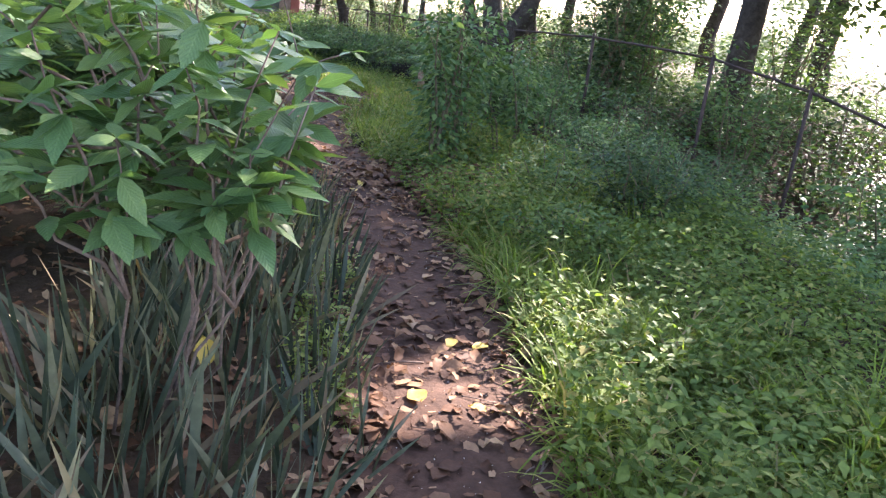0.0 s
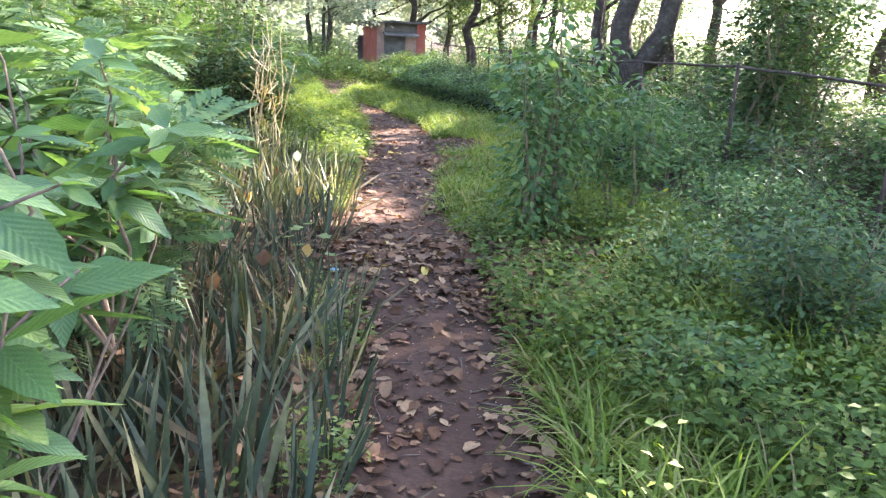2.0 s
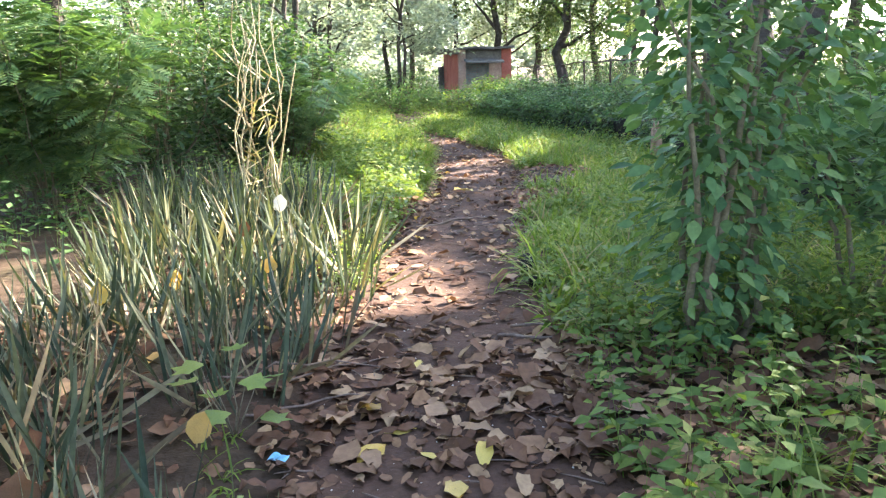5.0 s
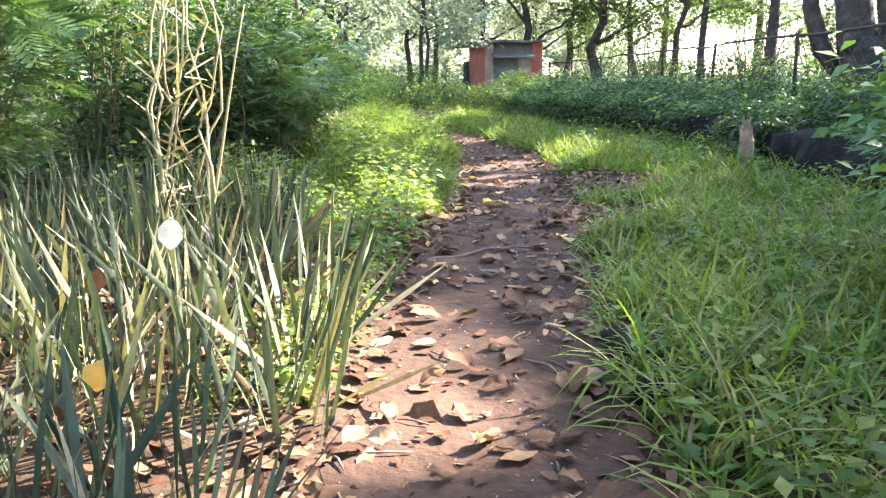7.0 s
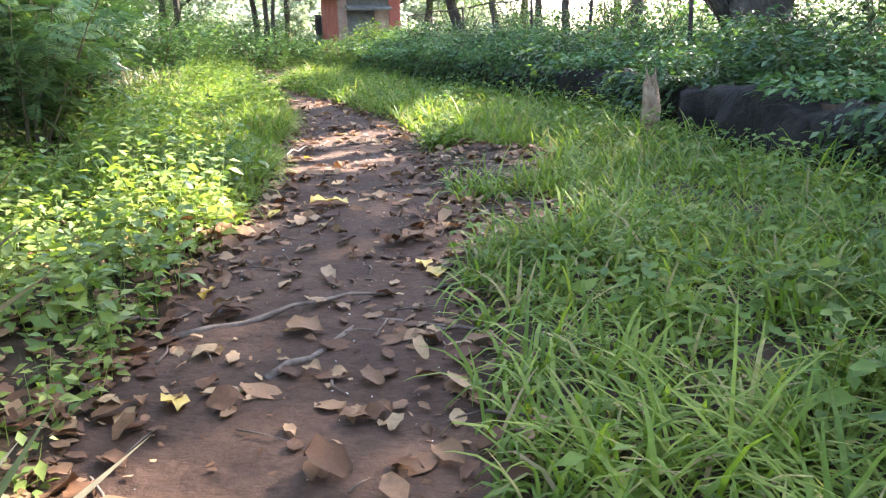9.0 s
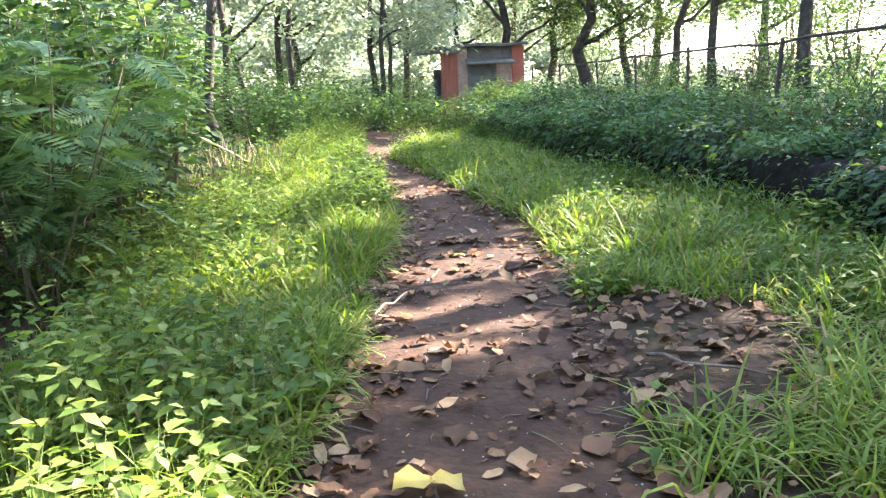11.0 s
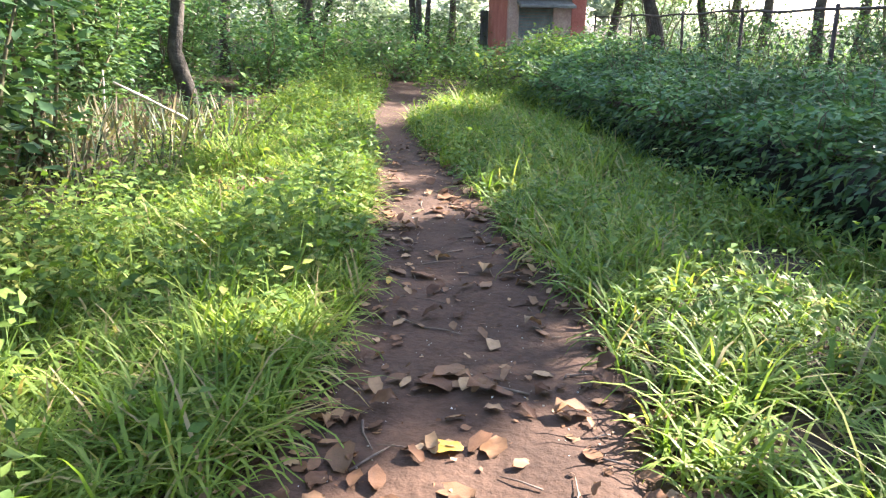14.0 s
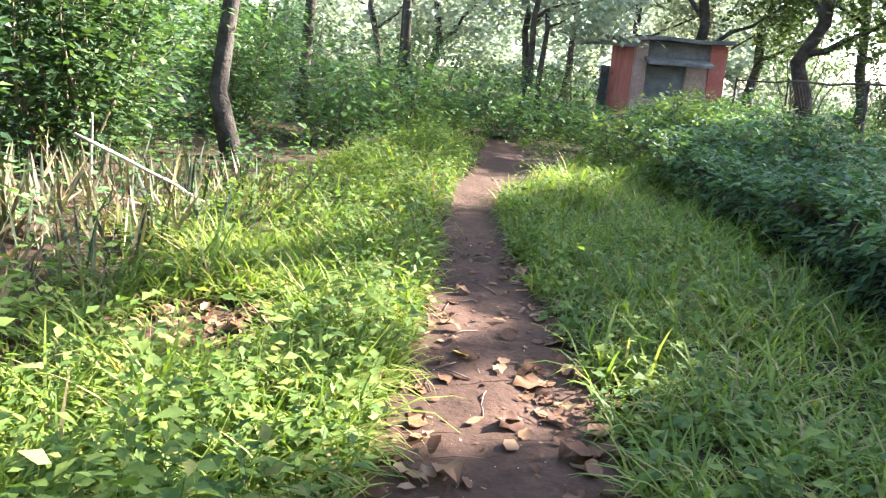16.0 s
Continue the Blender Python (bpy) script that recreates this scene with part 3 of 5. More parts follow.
forked_tree()
TREES = [
    # x, y, top, radius, spread, crown, lean x, lean y, pale as if hazed
    (0.35, 46.0, 9.0, 0.24, 2.8, 1.3, 0.4, 0, 0), (1.9, 47.0, 8.5, 0.16, 2.4, 1.2, -0.3, 0, 0), (3.1, 43.0, 8.5, 0.14, 2.2, 1.2, 0.5, 0, 0), (3.6, 38.0, 8.5, 0.12, 2.2, 1.2, -0.4, 0, 0),
    (4.9, 34.0, 9.0, 0.16, 2.7, 1.1, 0.3, 0, 0), (6.6, 30.5, 9.0, 0.17, 2.8, 1.15, 0, 0, 0), (7.8, 24.0, 9.5, 0.16, 2.9, 1.1, 0.3, 0, 0), (7.6, 17.8, 9.0, 0.27, 2.8, 0.8, -0.1, 0, 0),
    # last four of this row stand out of view, added to shade the start
    (12.8, 24.5, 9.5, 0.2, 2.9, 1.2, 0.6, 0.3, 0), (11.5, 21.0, 10.0, 0.25, 3.2, 0.8, 0, 0, 0), (12.5, 29.0, 10.5, 0.25, 3.4, 1.2, 0, 0, 0), (9.8, 36.0, 10.0, 0.24, 3.2, 1.3, 0, 0, 0), (10.8, 13.2, 8.5, 0.2, 3.0, 1.7, 0, 0, 0), (12.6, 16.8, 9.0, 0.2, 3.0, 1.2, 0, 0, 0), (7.4, 12.2, 7.5, 0.10, 2.6, 1.6, 0, 0, 0), (9.6, 10.0, 7.5, 0.18, 2.8, 1.5, 0, 0, 0),
    (14.5, 14.0, 10.5, 0.28, 3.4, 1.2, 0, 0, 0), (5.5, 26.8, 8.5, 0.10, 2.6, 1.15, 0.2, 0, 0), (-3.2, 47.5, 9.0, 0.2, 2.6, 1.0, 0.3, 0, 0), (-1.2, 52.0, 10.0, 0.2, 2.8, 0.9, 0, 0, 0),
    (-6.43, 28.3, 8.0, 0.105, 2.3, 1.2, -0.2, 0, 0), (-8.5, 33.0, 8.0, 0.10, 2.2, 0.9, 0.6, 0, 1), (-7.4, 36.0, 8.0, 0.09, 2.0, 0.8, -0.9, 0, 1), (-6.2, 38.5, 8.5, 0.08, 2.0, 0.8, 0.5, 0, 1),
    (-5.9, 39.5, 8.5, 0.07, 1.9, 0.7, -0.2, 0, 1), (-9.8, 40.0, 9.0, 0.12, 2.4, 0.9, 0.8, 0, 1), (-12.5, 36.0, 9.0, 0.14, 2.6, 1.0, 0, 0, 1), (-8.0, 46.0, 9.0, 0.12, 2.6, 0.9, -0.6, 0, 1),
    (-5.5, 50.0, 9.5, 0.14, 2.8, 0.9, 0.3, 0, 1), (-12.0, 47.0, 9.5, 0.14, 2.9, 1.0, 0.4, 0, 1), (-16.0, 43.0, 9.5, 0.16, 3.0, 1.0, 0, 0, 1), (-10.5, 27.0, 8.0, 0.14, 2.6, 1.1, 0.3, 0, 0),
    (-8.8, 21.0, 7.5, 0.13, 2.4, 1.1, 0.3, 0, 0), (-8.2, 15.5, 7.0, 0.12, 2.3, 1.1, 0.4, 0, 0), (-7.0, 10.5, 7.0, 0.13, 2.2, 1.1, 0.3, 0, 0), (-12.5, 18.0, 8.5, 0.16, 2.8, 1.1, 0, 0, 0),
    # the tree at (-5.0, 2.6) is unseen too, added to block sky light
    (-14.0, 26.0, 9.0, 0.16, 3.0, 1.1, 0, 0, 0), (-11.5, 11.0, 8.0, 0.15, 2.8, 1.1, 0, 0, 0), (-3.9, 12.3, 6.0, 0.15, 2.0, 1.6, 0.2, 0, 0), (-5.2, 16.8, 6.5, 0.14, 2.1, 1.6, 0.2, 0, 0), (-5.0, 2.6, 7.5, 0.16, 2.2, 1.6, 0.2, 0.2, 0), (-6.5, 4.0, 7.5, 0.16, 2.6, 1.0, 0, 0, 0), (3.5, 54.0, 10.0, 0.2, 2.8, 0.9, 0, 0, 0),
    (7.5, 50.0, 10.0, 0.2, 3.0, 1.0, 0, 0, 0), (-2.8, 57.0, 10.0, 0.16, 3.0, 0.9, 0, 0, 1), (-9.0, 56.0, 10.0, 0.16, 3.2, 1.0, 0, 0, 1), (-16.5, 53.0, 10.0, 0.16, 3.2, 1.0, 0, 0, 1),
]
for i, (x, y, top, radius, spread, crown, lx, ly, pale) in enumerate(TREES):
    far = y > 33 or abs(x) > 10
    tree(x, y, top, radius, spread, crown * (1.5 if pale else 1.0), HAZED_CANOPY if pale else CANOPY, "slender tree with thin crooked trunk in the thicket, leaves coloured pale as haze" if pale else "tall dark-trunked tree with loose leafy crown", (lx, ly), 0.18 if far else 0.16, 250 if far else 160, 7, 0.2 if pale else (0.22 if y > 33 else 0.38), 0.8, seed=i + 3)


# ---------------------------------------------------------------- shrubs
def shrub(x, y, size, count, leaf, mat, label, stems=5, shape=SMALL_LEAF, lift=0.25, group="", seed=1, droop=-0.1, narrow=0.45, keep_sun=False, name="shrub", stem_mat=STEM):
    """Stems that fork out of the ground, with leaves along their upper parts."""
    r = np.random.default_rng(seed)
    g = float(height(x, y))
    s = empty(name, x, y, g, label, name.replace("_", " "), group)
    rx, ry, h = size
    places, ways = [], []
    for k in range(stems):
        a = k * 2.399 + r.uniform(-0.4, 0.4)
        d = math.sqrt((k + 0.5) / stems)
        tip = np.array((math.cos(a) * rx * d * 0.9, math.sin(a) * ry * d * 0.9, h * r.uniform(0.72, 1.0) * (1 - 0.22 * d)))
        base = np.array((math.cos(a) * rx * 0.15, math.sin(a) * ry * 0.15, -0.08))
        p = bent(base, tip, 7, 0.22, seed * 17 + k)
        limb("stem", p, np.linspace(0.008 + 0.006 * h, 0.003, 7), stem_mat, s, sides=5)
        n = count // stems
        u = r.uniform(lift, 1.0, n) ** 0.8
        i = np.minimum((u * 6).astype(int), 5)
        q = p[i] + (p[i + 1] - p[i]) * (u * 6 - i)[:, None]
        w = around(n)
        q = q + w * (r.uniform(0, 1, n) ** 0.7 * 0.42 * min(rx, ry) * (0.5 + 0.6 * np.sin(u * 2.6)))[:, None] + r.normal(0, 0.03, (n, 3))
        places.append(q)
        ways.append(w + np.array((0, 0, 1.0)) * r.normal(droop, 0.35, n)[:, None])
    q, w = np.concatenate(places), np.concatenate(ways)
    q[:, 2] = np.maximum(q[:, 2], 0.03)
    if keep_sun:
        ok = ~sunlit(q + (x, y, g))
        q, w = q[ok], w[ok]
    n = len(q)
    ln = leaf * r.uniform(0.55, 1.3, n)
    c = Cloud()
    c.add(shape, turned(w, np.array((0, 0, 1.0)) + r.normal(0, 0.4, (n, 3)), ln, ln * narrow * r.uniform(0.8, 1.2, n)), q)
    child("foliage", c.mesh("foliage", mat), s)
    return s


def broad_shrub(x, y, first, seed, grow=1.0):
    """Broad-leaved shrub with leaves in whorls, close beside the path."""
    s = empty("broad_leaved_shrub", x, y, 0.03, "broad-leaved shrub with fresh green serrated leaves over sword plants", "shrub")
    r = np.random.default_rng(seed)
    meshes = []
    for k in range(5):
        rows = []
        for i, (t, w) in enumerate(((0, 0.015), (0.1, 0.14), (0.2, 0.26), (0.32, 0.36), (0.45, 0.40), (0.58, 0.37), (0.7, 0.29), (0.82, 0.18), (0.92, 0.09), (1.0, 0.01))):
            rows.append((t, w * (1 + 0.05 * (-1) ** i), -0.22 * (0.3 + 0.25 * k) * t * t + 0.02 * math.sin(t * 9 + k), 0.03 * math.sin(t * 3 + k)))
        v, f = strip(rows)
        meshes.append(mesh_of("leaf", v, f, BIG_LEAF))
    tips = [(0.50, -0.05, 1.50), (0.30, -0.25, 1.28), (0.42, 0.10, 1.28), (0.10, -0.30, 1.55), (-0.10, -0.35, 1.32), (-0.35, -0.30, 1.62), (-0.60, -0.25, 1.40), (-0.05, 0.0, 1.72), (0.25, 0.10, 1.74), (-0.40, 0.05, 1.80), (-0.75, 0.0, 1.72), (0.12, -0.15, 1.86), (0.37, -0.12, 1.68), (-0.9, -0.2, 1.55), (-0.25, -0.2, 1.95), (0.18, -0.28, 1.10), (-1.05, 0.1, 1.85), (-0.6, 0.2, 2.0), (0.0, 0.2, 2.05), (0.62, 0.12, 1.62), (0.48, 0.2, 1.45), (-0.2, -0.33, 1.08), (0.3, 0.45, 1.55), (0.1, 0.55, 1.35), (0.35, 0.3, 1.8), (-0.1, 0.6, 1.7), (0.42, 0.55, 1.35), (-0.35, 0.5, 1.9), (0.2, 0.7, 1.6), (0.05, 0.4, 1.15), (-0.4, -0.4, 1.2), (-0.7, -0.35, 1.15), (0.38, -0.2, 1.42), (-0.3, 0.7, 1.5)]
    for i, tip in enumerate(tips[first:]):
        tip = np.array(tip) * (1, 1, grow)
        base = np.array((-0.15 + 0.25 * tip[0], 0.1 + 0.05 * (i % 3), -0.05)) if i % 4 == 0 else main[4]
        p = bent(base, tip, 8, 0.30, 50 + seed * 3 + i)
        if i % 4 == 0:
            main = p
        limb("stem", p, np.linspace(0.009, 0.003, 8), TWIG, s, sides=6)
        for level in range(8):
            at = p[-1] - (p[-1] - p[-4]) * (level * 0.22)
            if at[2] < 0.98:
                break
            for k in range(4 if level < 3 else 3):
                a = r.uniform(0, 6.28) if level else k * 2.1 + r.uniform(-0.3, 0.3)
                way = np.array([[math.cos(a), math.sin(a), r.uniform(-0.7, 0.5)]])
                ln = r.uniform(0.08, 0.21) * (1.0 if level else 0.75)
                m3 = turned(way, np.array([[0, 0, 1.0]]) + r.normal(0, 0.4, (1, 3)), [ln * 1.15], [ln * 0.56])[0]
                ob = child("leaf", meshes[int(r.integers(0, 5))], s)
                m4 = Matrix([[*m3[j], at[j]] for j in range(3)] + [[0, 0, 0, 1]])
                ob.matrix_local = m4
    return s


broad_shrub(-0.75, 6.15, 0, 4)
broad_shrub(-1.0, 7.2, 14, 9, 0.97)


def feathery_shrub(x, y, size, fronds, label, seed=2, frond=0.28):
    """Shrub of feather-shaped leaves, each a row of paired leaflets."""
    r = np.random.default_rng(seed)
    g = float(height(x, y))
    s = empty("feathery_shrub", x, y, g, label, "shrub")
    rx, ry, h = size
    v, f = [], []
    pin = 9
    for i in range(pin):
        t = 0.12 + 0.86 * i / pin
        for sd in (-1, 1):
            L = 0.36 * math.sin(0.5 + t * 2.2)
            b, n = np.array((0, t, -0.25 * t * t)), len(v)
            d = np.array((sd * 0.85, 0.5, -0.12)) * L
            e = np.array((0.0, 0.062, 0.0))
            v += [b, b + d * 0.5 - e, b + d * 0.5 + e, b + d]
            f += [(n, n + 1, n + 3), (n, n + 3, n + 2)]
    n = len(v)
    for t in (0, 0.5, 1.0):
        v += [(-0.008, t, -0.25 * t * t), (0.008, t, -0.25 * t * t)]
    f += [(n, n + 1, n + 3), (n, n + 3, n + 2), (n + 2, n + 3, n + 5), (n + 2, n + 5, n + 4)]
    shape = (np.array(v, float), np.array(f))
    pl, wy = [], []
    for k in range(14):
        a = k * 2.399
        d = math.sqrt((k + 0.5) / 14)
        tip = np.array((math.cos(a) * rx * d, math.sin(a) * ry * d, h * r.uniform(0.75, 1) * (1 - 0.2 * d)))
        p = bent((0.1 * tip[0], 0.1 * tip[1], -0.06), tip, 8, 0.15, seed * 7 + k)
        limb("stem", p, np.linspace(0.011, 0.003, 8), STEM, s, sides=5)
        m = fronds // 14
        u = r.uniform(0.15, 1, m) ** 0.7
        i = np.minimum((u * 7).astype(int), 6)
        q = p[i] + (p[i + 1] - p[i]) * (u * 7 - i)[:, None]
        w = around(m)
        pl.append(q + w * r.uniform(0, 0.22, (m, 1)))
        wy.append(w + np.array((0, 0, 1.0)) * r.normal(0.05, 0.3, m)[:, None])
    q, w = np.concatenate(pl), np.concatenate(wy)
    ln = frond * r.uniform(0.6, 1.25, len(q))
    c = Cloud()
    c.add(shape, turned(w, np.array((0, 0, 1.0)) + r.normal(0, 0.3, (len(q), 3)), ln, ln), q)
    child("fronds", c.mesh("fronds", FERN), s, "feather-shaped green leaves")
    return s


feathery_shrub(-1.6, 8.75, (0.78, 1.0, 2.1), 1600, "tall feathery-leaved green shrub arching over sword plants")
feathery_shrub(-2.7, 10.4, (1.0, 1.0, 2.3), 1200, "tall feathery-leaved green shrub behind sword plants", 5)
feathery_shrub(-3.4, 19.2, (0.9, 0.9, 1.9), 500, "feathery-leaved shrub at the thicket's edge", 8)
feathery_shrub(-4.6, 15.5, (1.3, 1.3, 2.6), 1200, "tall feathery-leaved shrub at the thicket's edge", 11, 0.34)

# saplings and bushes beside the path
shrub(1.12, 12.3, (0.62, 0.62, 2.75), 2500, 0.09, SHRUB, "slim sapling shrub with drooping oval green leaves", 9, OVATE, 0.04, seed=3, droop=-0.35, narrow=0.5)
shrub(2.05, 12.9, (0.55, 0.5, 1.8), 1300, 0.09, SHRUB, "dark green sapling with drooping oval leaves", 5, OVATE, 0.25, seed=5, droop=-0.3, narrow=0.5)
shrub(2.65, 9.8, (0.6, 0.55, 1.05), 3400, 0.065, DARK_SHRUB, "low rounded bush with small green leaves in grass", 12, seed=7, lift=0.1)
shrub(3.2, 12.5, (0.95, 0.85, 0.85), 3000, 0.065, SHRUB, "dense low bush with small silvery green leaves", 14, seed=8, lift=0.1)
shrub(3.75, 10.9, (0.8, 0.8, 0.8), 2200, 0.06, DARK_SHRUB, "dense low bush with small dark green leaves", 12, seed=9, lift=0.1)
shrub(1.7, 14.6, (0.6, 0.6, 1.5), 800, 0.09, SHRUB, "leafy upright green sapling in grass", 6, seed=10, droop=-0.2)
shrub(3.1, 14.8, (0.7, 0.7, 1.3), 1000, 0.09, SHRUB, "tall dark green bush beside the bank", 8, seed=12, droop=-0.2)
shrub(4.4, 14.4, (0.9, 0.9, 1.5), 1200, 0.09, DARK_SHRUB, "tall dark green bush beside the fence", 8, seed=13, droop=-0.2)

shrub(2.15, 11.0, (0.6, 0.6, 0.62), 1500, 0.06, SHRUB, "low spreading bush with small green leaves", 11, seed=14, lift=0.08)
shrub(1.75, 9.1, (0.45, 0.45, 0.45), 900, 0.06, SHRUB, "low spreading bush with small green leaves", 10, seed=15, lift=0.08)
shrub(2.85, 19.3, (0.7, 0.8, 0.6), 2000, 0.08, DARK_SHRUB, "dark dense shrub hanging over the low wall", 12, CARD_LEAF, 0.05, seed=16, narrow=0.5)
shrub(3.25, 20.6, (0.8, 0.8, 0.8), 2400, 0.08, DARK_SHRUB, "dark dense shrub round the forked tree's foot", 13, CARD_LEAF, 0.05, seed=17, narrow=0.5)
shrub(3.6, 22.3, (0.8, 0.7, 0.6), 1800, 0.08, SHRUB, "leafy green shrub round the forked tree's foot", 12, CARD_LEAF, 0.05, seed=18, narrow=0.5)
shrub(3.7, 18.2, (0.8, 0.8, 0.7), 1800, 0.08, SHRUB, "leafy green shrub on the bank by the fence", 12, CARD_LEAF, 0.05, seed=19, narrow=0.5)

for i, (x, y, rx, h) in enumerate([(4.9, 17.4, 0.8, 3.4), (6.5, 20.5, 1.3, 4.0), (8.2, 24.0, 1.5, 5.0), (9.4, 28.5, 1.7, 5.2), (6.4, 31.0, 1.4, 4.2), (4.9, 36.5, 1.5, 4.6), (7.4, 38.5, 1.7, 5.2), (11.0, 33.0, 1.9, 5.5), (2.6, 44.5, 1.7, 5.0), (0.4, 49.0, 1.9, 5.5)]):
    shrub(x, y, (rx, rx, h), int(800 * h), 0.12, SHRUB if i % 2 else DARK_SHRUB, "slim tall understorey tree with small leaves beyond the fence", 8, CARD_LEAF, 0.12, "understorey trees beyond the fence", seed=40 + i, narrow=0.5, keep_sun=True, name="sapling")

# hedge of bushes on the bank
k = 0
for y in np.arange(15.6, 40.5, 0.62):
    for row in (0, 1):
        k += 1
        x = float(bank_x(y)) + 0.38 + row * 0.75 + rng.uniform(-0.2, 0.2)
        if 40 < y and x < -1.4:
            continue
        h = (0.50 if row == 0 else 0.76) * rng.uniform(0.6, 1.35)
        if row == 0 and y < 24 and rng.uniform() < 0.22:
            continue
        if y > 29:
            h *= 0.8
        if y < 23:
            h *= 0.7
        shrub(x, y + rng.uniform(-0.2, 0.2), (0.68, 0.6, h), 1150 if y < 30 else 620, 0.075 if y < 30 else 0.10, SHRUB if k % 3 else DARK_SHRUB, "leafy green bush in the hedge on the bank", 9, CARD_LEAF, 0.28 if row == 0 else 0.08, "hedge bushes on the bank", seed=100 + k, narrow=0.5)
for i, (x, y, h) in enumerate([(-2.9, 33.0, 1.3), (-3.6, 35.0, 1.25), (-2.2, 34.2, 1.2), (-4.4, 37.0, 1.1), (-3.0, 37.5, 1.1), (-2.0, 38.0, 1.0), (-4.9, 39.5, 1.2), (-3.4, 39.5, 0.9), (-1.2, 36.0, 1.3)]):
    shrub(x, y, (0.75, 0.7, h * 0.8), 700, 0.11, BRIGHT_HERB if i in (0, 2) else SHRUB, "yellow-green bush before the hut" if i in (0, 2) else "leafy green bush before the hut", 8, CARD_LEAF, 0.08, "bushes before the hut", seed=300 + i, narrow=0.5)

# thicket
k = 0
for x, y, rx, h, n, m in [(-7.7, 27.0, 1.1, 3.0, 2200, DARK_SHRUB), (-8.5, 25.4, 1.2, 3.2, 2200, DARK_SHRUB), (-9.3, 29.0, 1.3, 3.0, 1800, SHRUB), (-8.2, 30.4, 1.2, 2.4, 1500, DARK_SHRUB), (-10.8, 31.0, 1.6, 3.4, 1700, SHRUB), (-3.75, 20.4, 0.8, 2.4, 2600, DARK_SHRUB), (-4.2, 21.8, 0.8, 2.8, 2600, DARK_SHRUB), (-5.1, 23.4, 0.7, 2.6, 1900, SHRUB), (-3.9, 18.6, 0.8, 2.0, 2000, DARK_SHRUB), (-4.9, 20.6, 1.0, 3.0, 2600, DARK_SHRUB), (-5.3, 22.4, 1.0, 2.9, 2400, DARK_SHRUB), (-6.2, 23.9, 1.0, 2.4, 1900, SHRUB), (-4.8, 18.0, 1.0, 2.5, 2200, DARK_SHRUB), (-5.9, 20.0, 1.2, 3.2, 2600, DARK_SHRUB), (-5.3, 16.6, 1.2, 2.6, 2200, SHRUB), (-5.0, 13.4, 1.2, 2.6, 2200, SHRUB), (-4.3, 11.6, 1.0, 2.2, 1800, SHRUB), (-4.6, 9.4, 1.2, 2.5, 1800, DARK_SHRUB), (-3.2, 8.0, 1.0, 2.4, 1700, DARK_SHRUB), (-2.6, 6.2, 1.0, 2.4, 1500, DARK_SHRUB), (-6.9, 26.4, 1.0, 2.6, 2600, DARK_SHRUB), (-7.2, 24.6, 1.2, 3.2, 3000, DARK_SHRUB), (-6.3, 24.4, 0.7, 2.6, 2200, SHRUB), (-7.8, 28.0, 1.3, 2.2, 1500, SHRUB), (-6.6, 30.8, 1.2, 1.5, 1200, SHRUB), (-8.5, 31.0, 1.4, 2.2, 1500, SHRUB), (-6.9, 33.8, 1.4, 1.5, 1100, SHRUB), (-5.5, 35.5, 1.2, 1.2, 1000, DARK_SHRUB), (-8.6, 36.5, 1.6, 2.0, 1200, SHRUB), (-6.6, 38.0, 1.4, 1.6, 1000, DARK_SHRUB), (-10.6, 34.0, 1.8, 2.8, 1500, SHRUB), (-9.6, 42.0, 2.0, 2.6, 1300, SHRUB), (-6.4, 43.5, 1.8, 2.2, 1200, DARK_SHRUB), (-13.0, 40.0, 2.2, 3.2, 1500, SHRUB), (-7.0, 18.0, 1.5, 3.2, 2000, DARK_SHRUB), (-7.0, 21.6, 1.5, 3.2, 2000, DARK_SHRUB), (-6.8, 13.0, 1.5, 3.0, 1800, DARK_SHRUB), (-10.0, 23.5, 1.8, 3.2, 1500, SHRUB)]:
    k += 1
    shrub(x, y, (rx, rx, h), int(n * (1.0 if y < 26 else 1.6)), 0.115 if y < 27 else 0.11, SHRUB if y > 30 else m, "dense leafy green thicket shrub" if m == SHRUB else "dark shaded thicket shrub with dense leaves", 11, CARD_LEAF, 0.06, "thicket shrubs", seed=400 + k, narrow=0.5, keep_sun=True)
for x, y, rx, h in [(6.2, 14.6, 1.2, 2.6), (8.0, 14.8, 1.3, 2.9), (6.0, 18.5, 1.2, 2.8), (7.0, 21.5, 1.3, 2.8), (9.2, 18.4, 1.4, 3.2), (5.6, 23.0, 1.1, 2.4), (6.6, 11.4, 1.2, 2.0), (4.6, 18.0, 1.0, 1.3), (5.6, 20.5, 1.1, 1.5), (4.8, 24.5, 1.0, 1.3), (4.0, 28.0, 1.1, 1.3), (3.2, 31.5, 1.1, 1.3), (2.4, 36.0, 1.2, 1.4), (6.4, 16.0, 1.2, 1.2), (7.2, 12.0, 1.3, 1.5), (8.5, 9.5, 1.4, 1.5), (2.0, 41.0, 1.4, 1.5), (5.0, 38.0, 1.5, 1.8), (7.5, 32.0, 1.6, 2.0), (8.4, 27.0, 1.6, 2.0), (9.2, 21.0, 1.6, 2.0), (9.6, 14.5, 1.6, 1.8)]:
    k += 1
    shrub(x, y, (rx, rx, h), int(700 * h), 0.12, SHRUB if k % 2 else DARK_SHRUB, "leafy green bush beyond the fence", 9, CARD_LEAF, 0.05, "bushes beyond the fence", seed=400 + k, narrow=0.5)


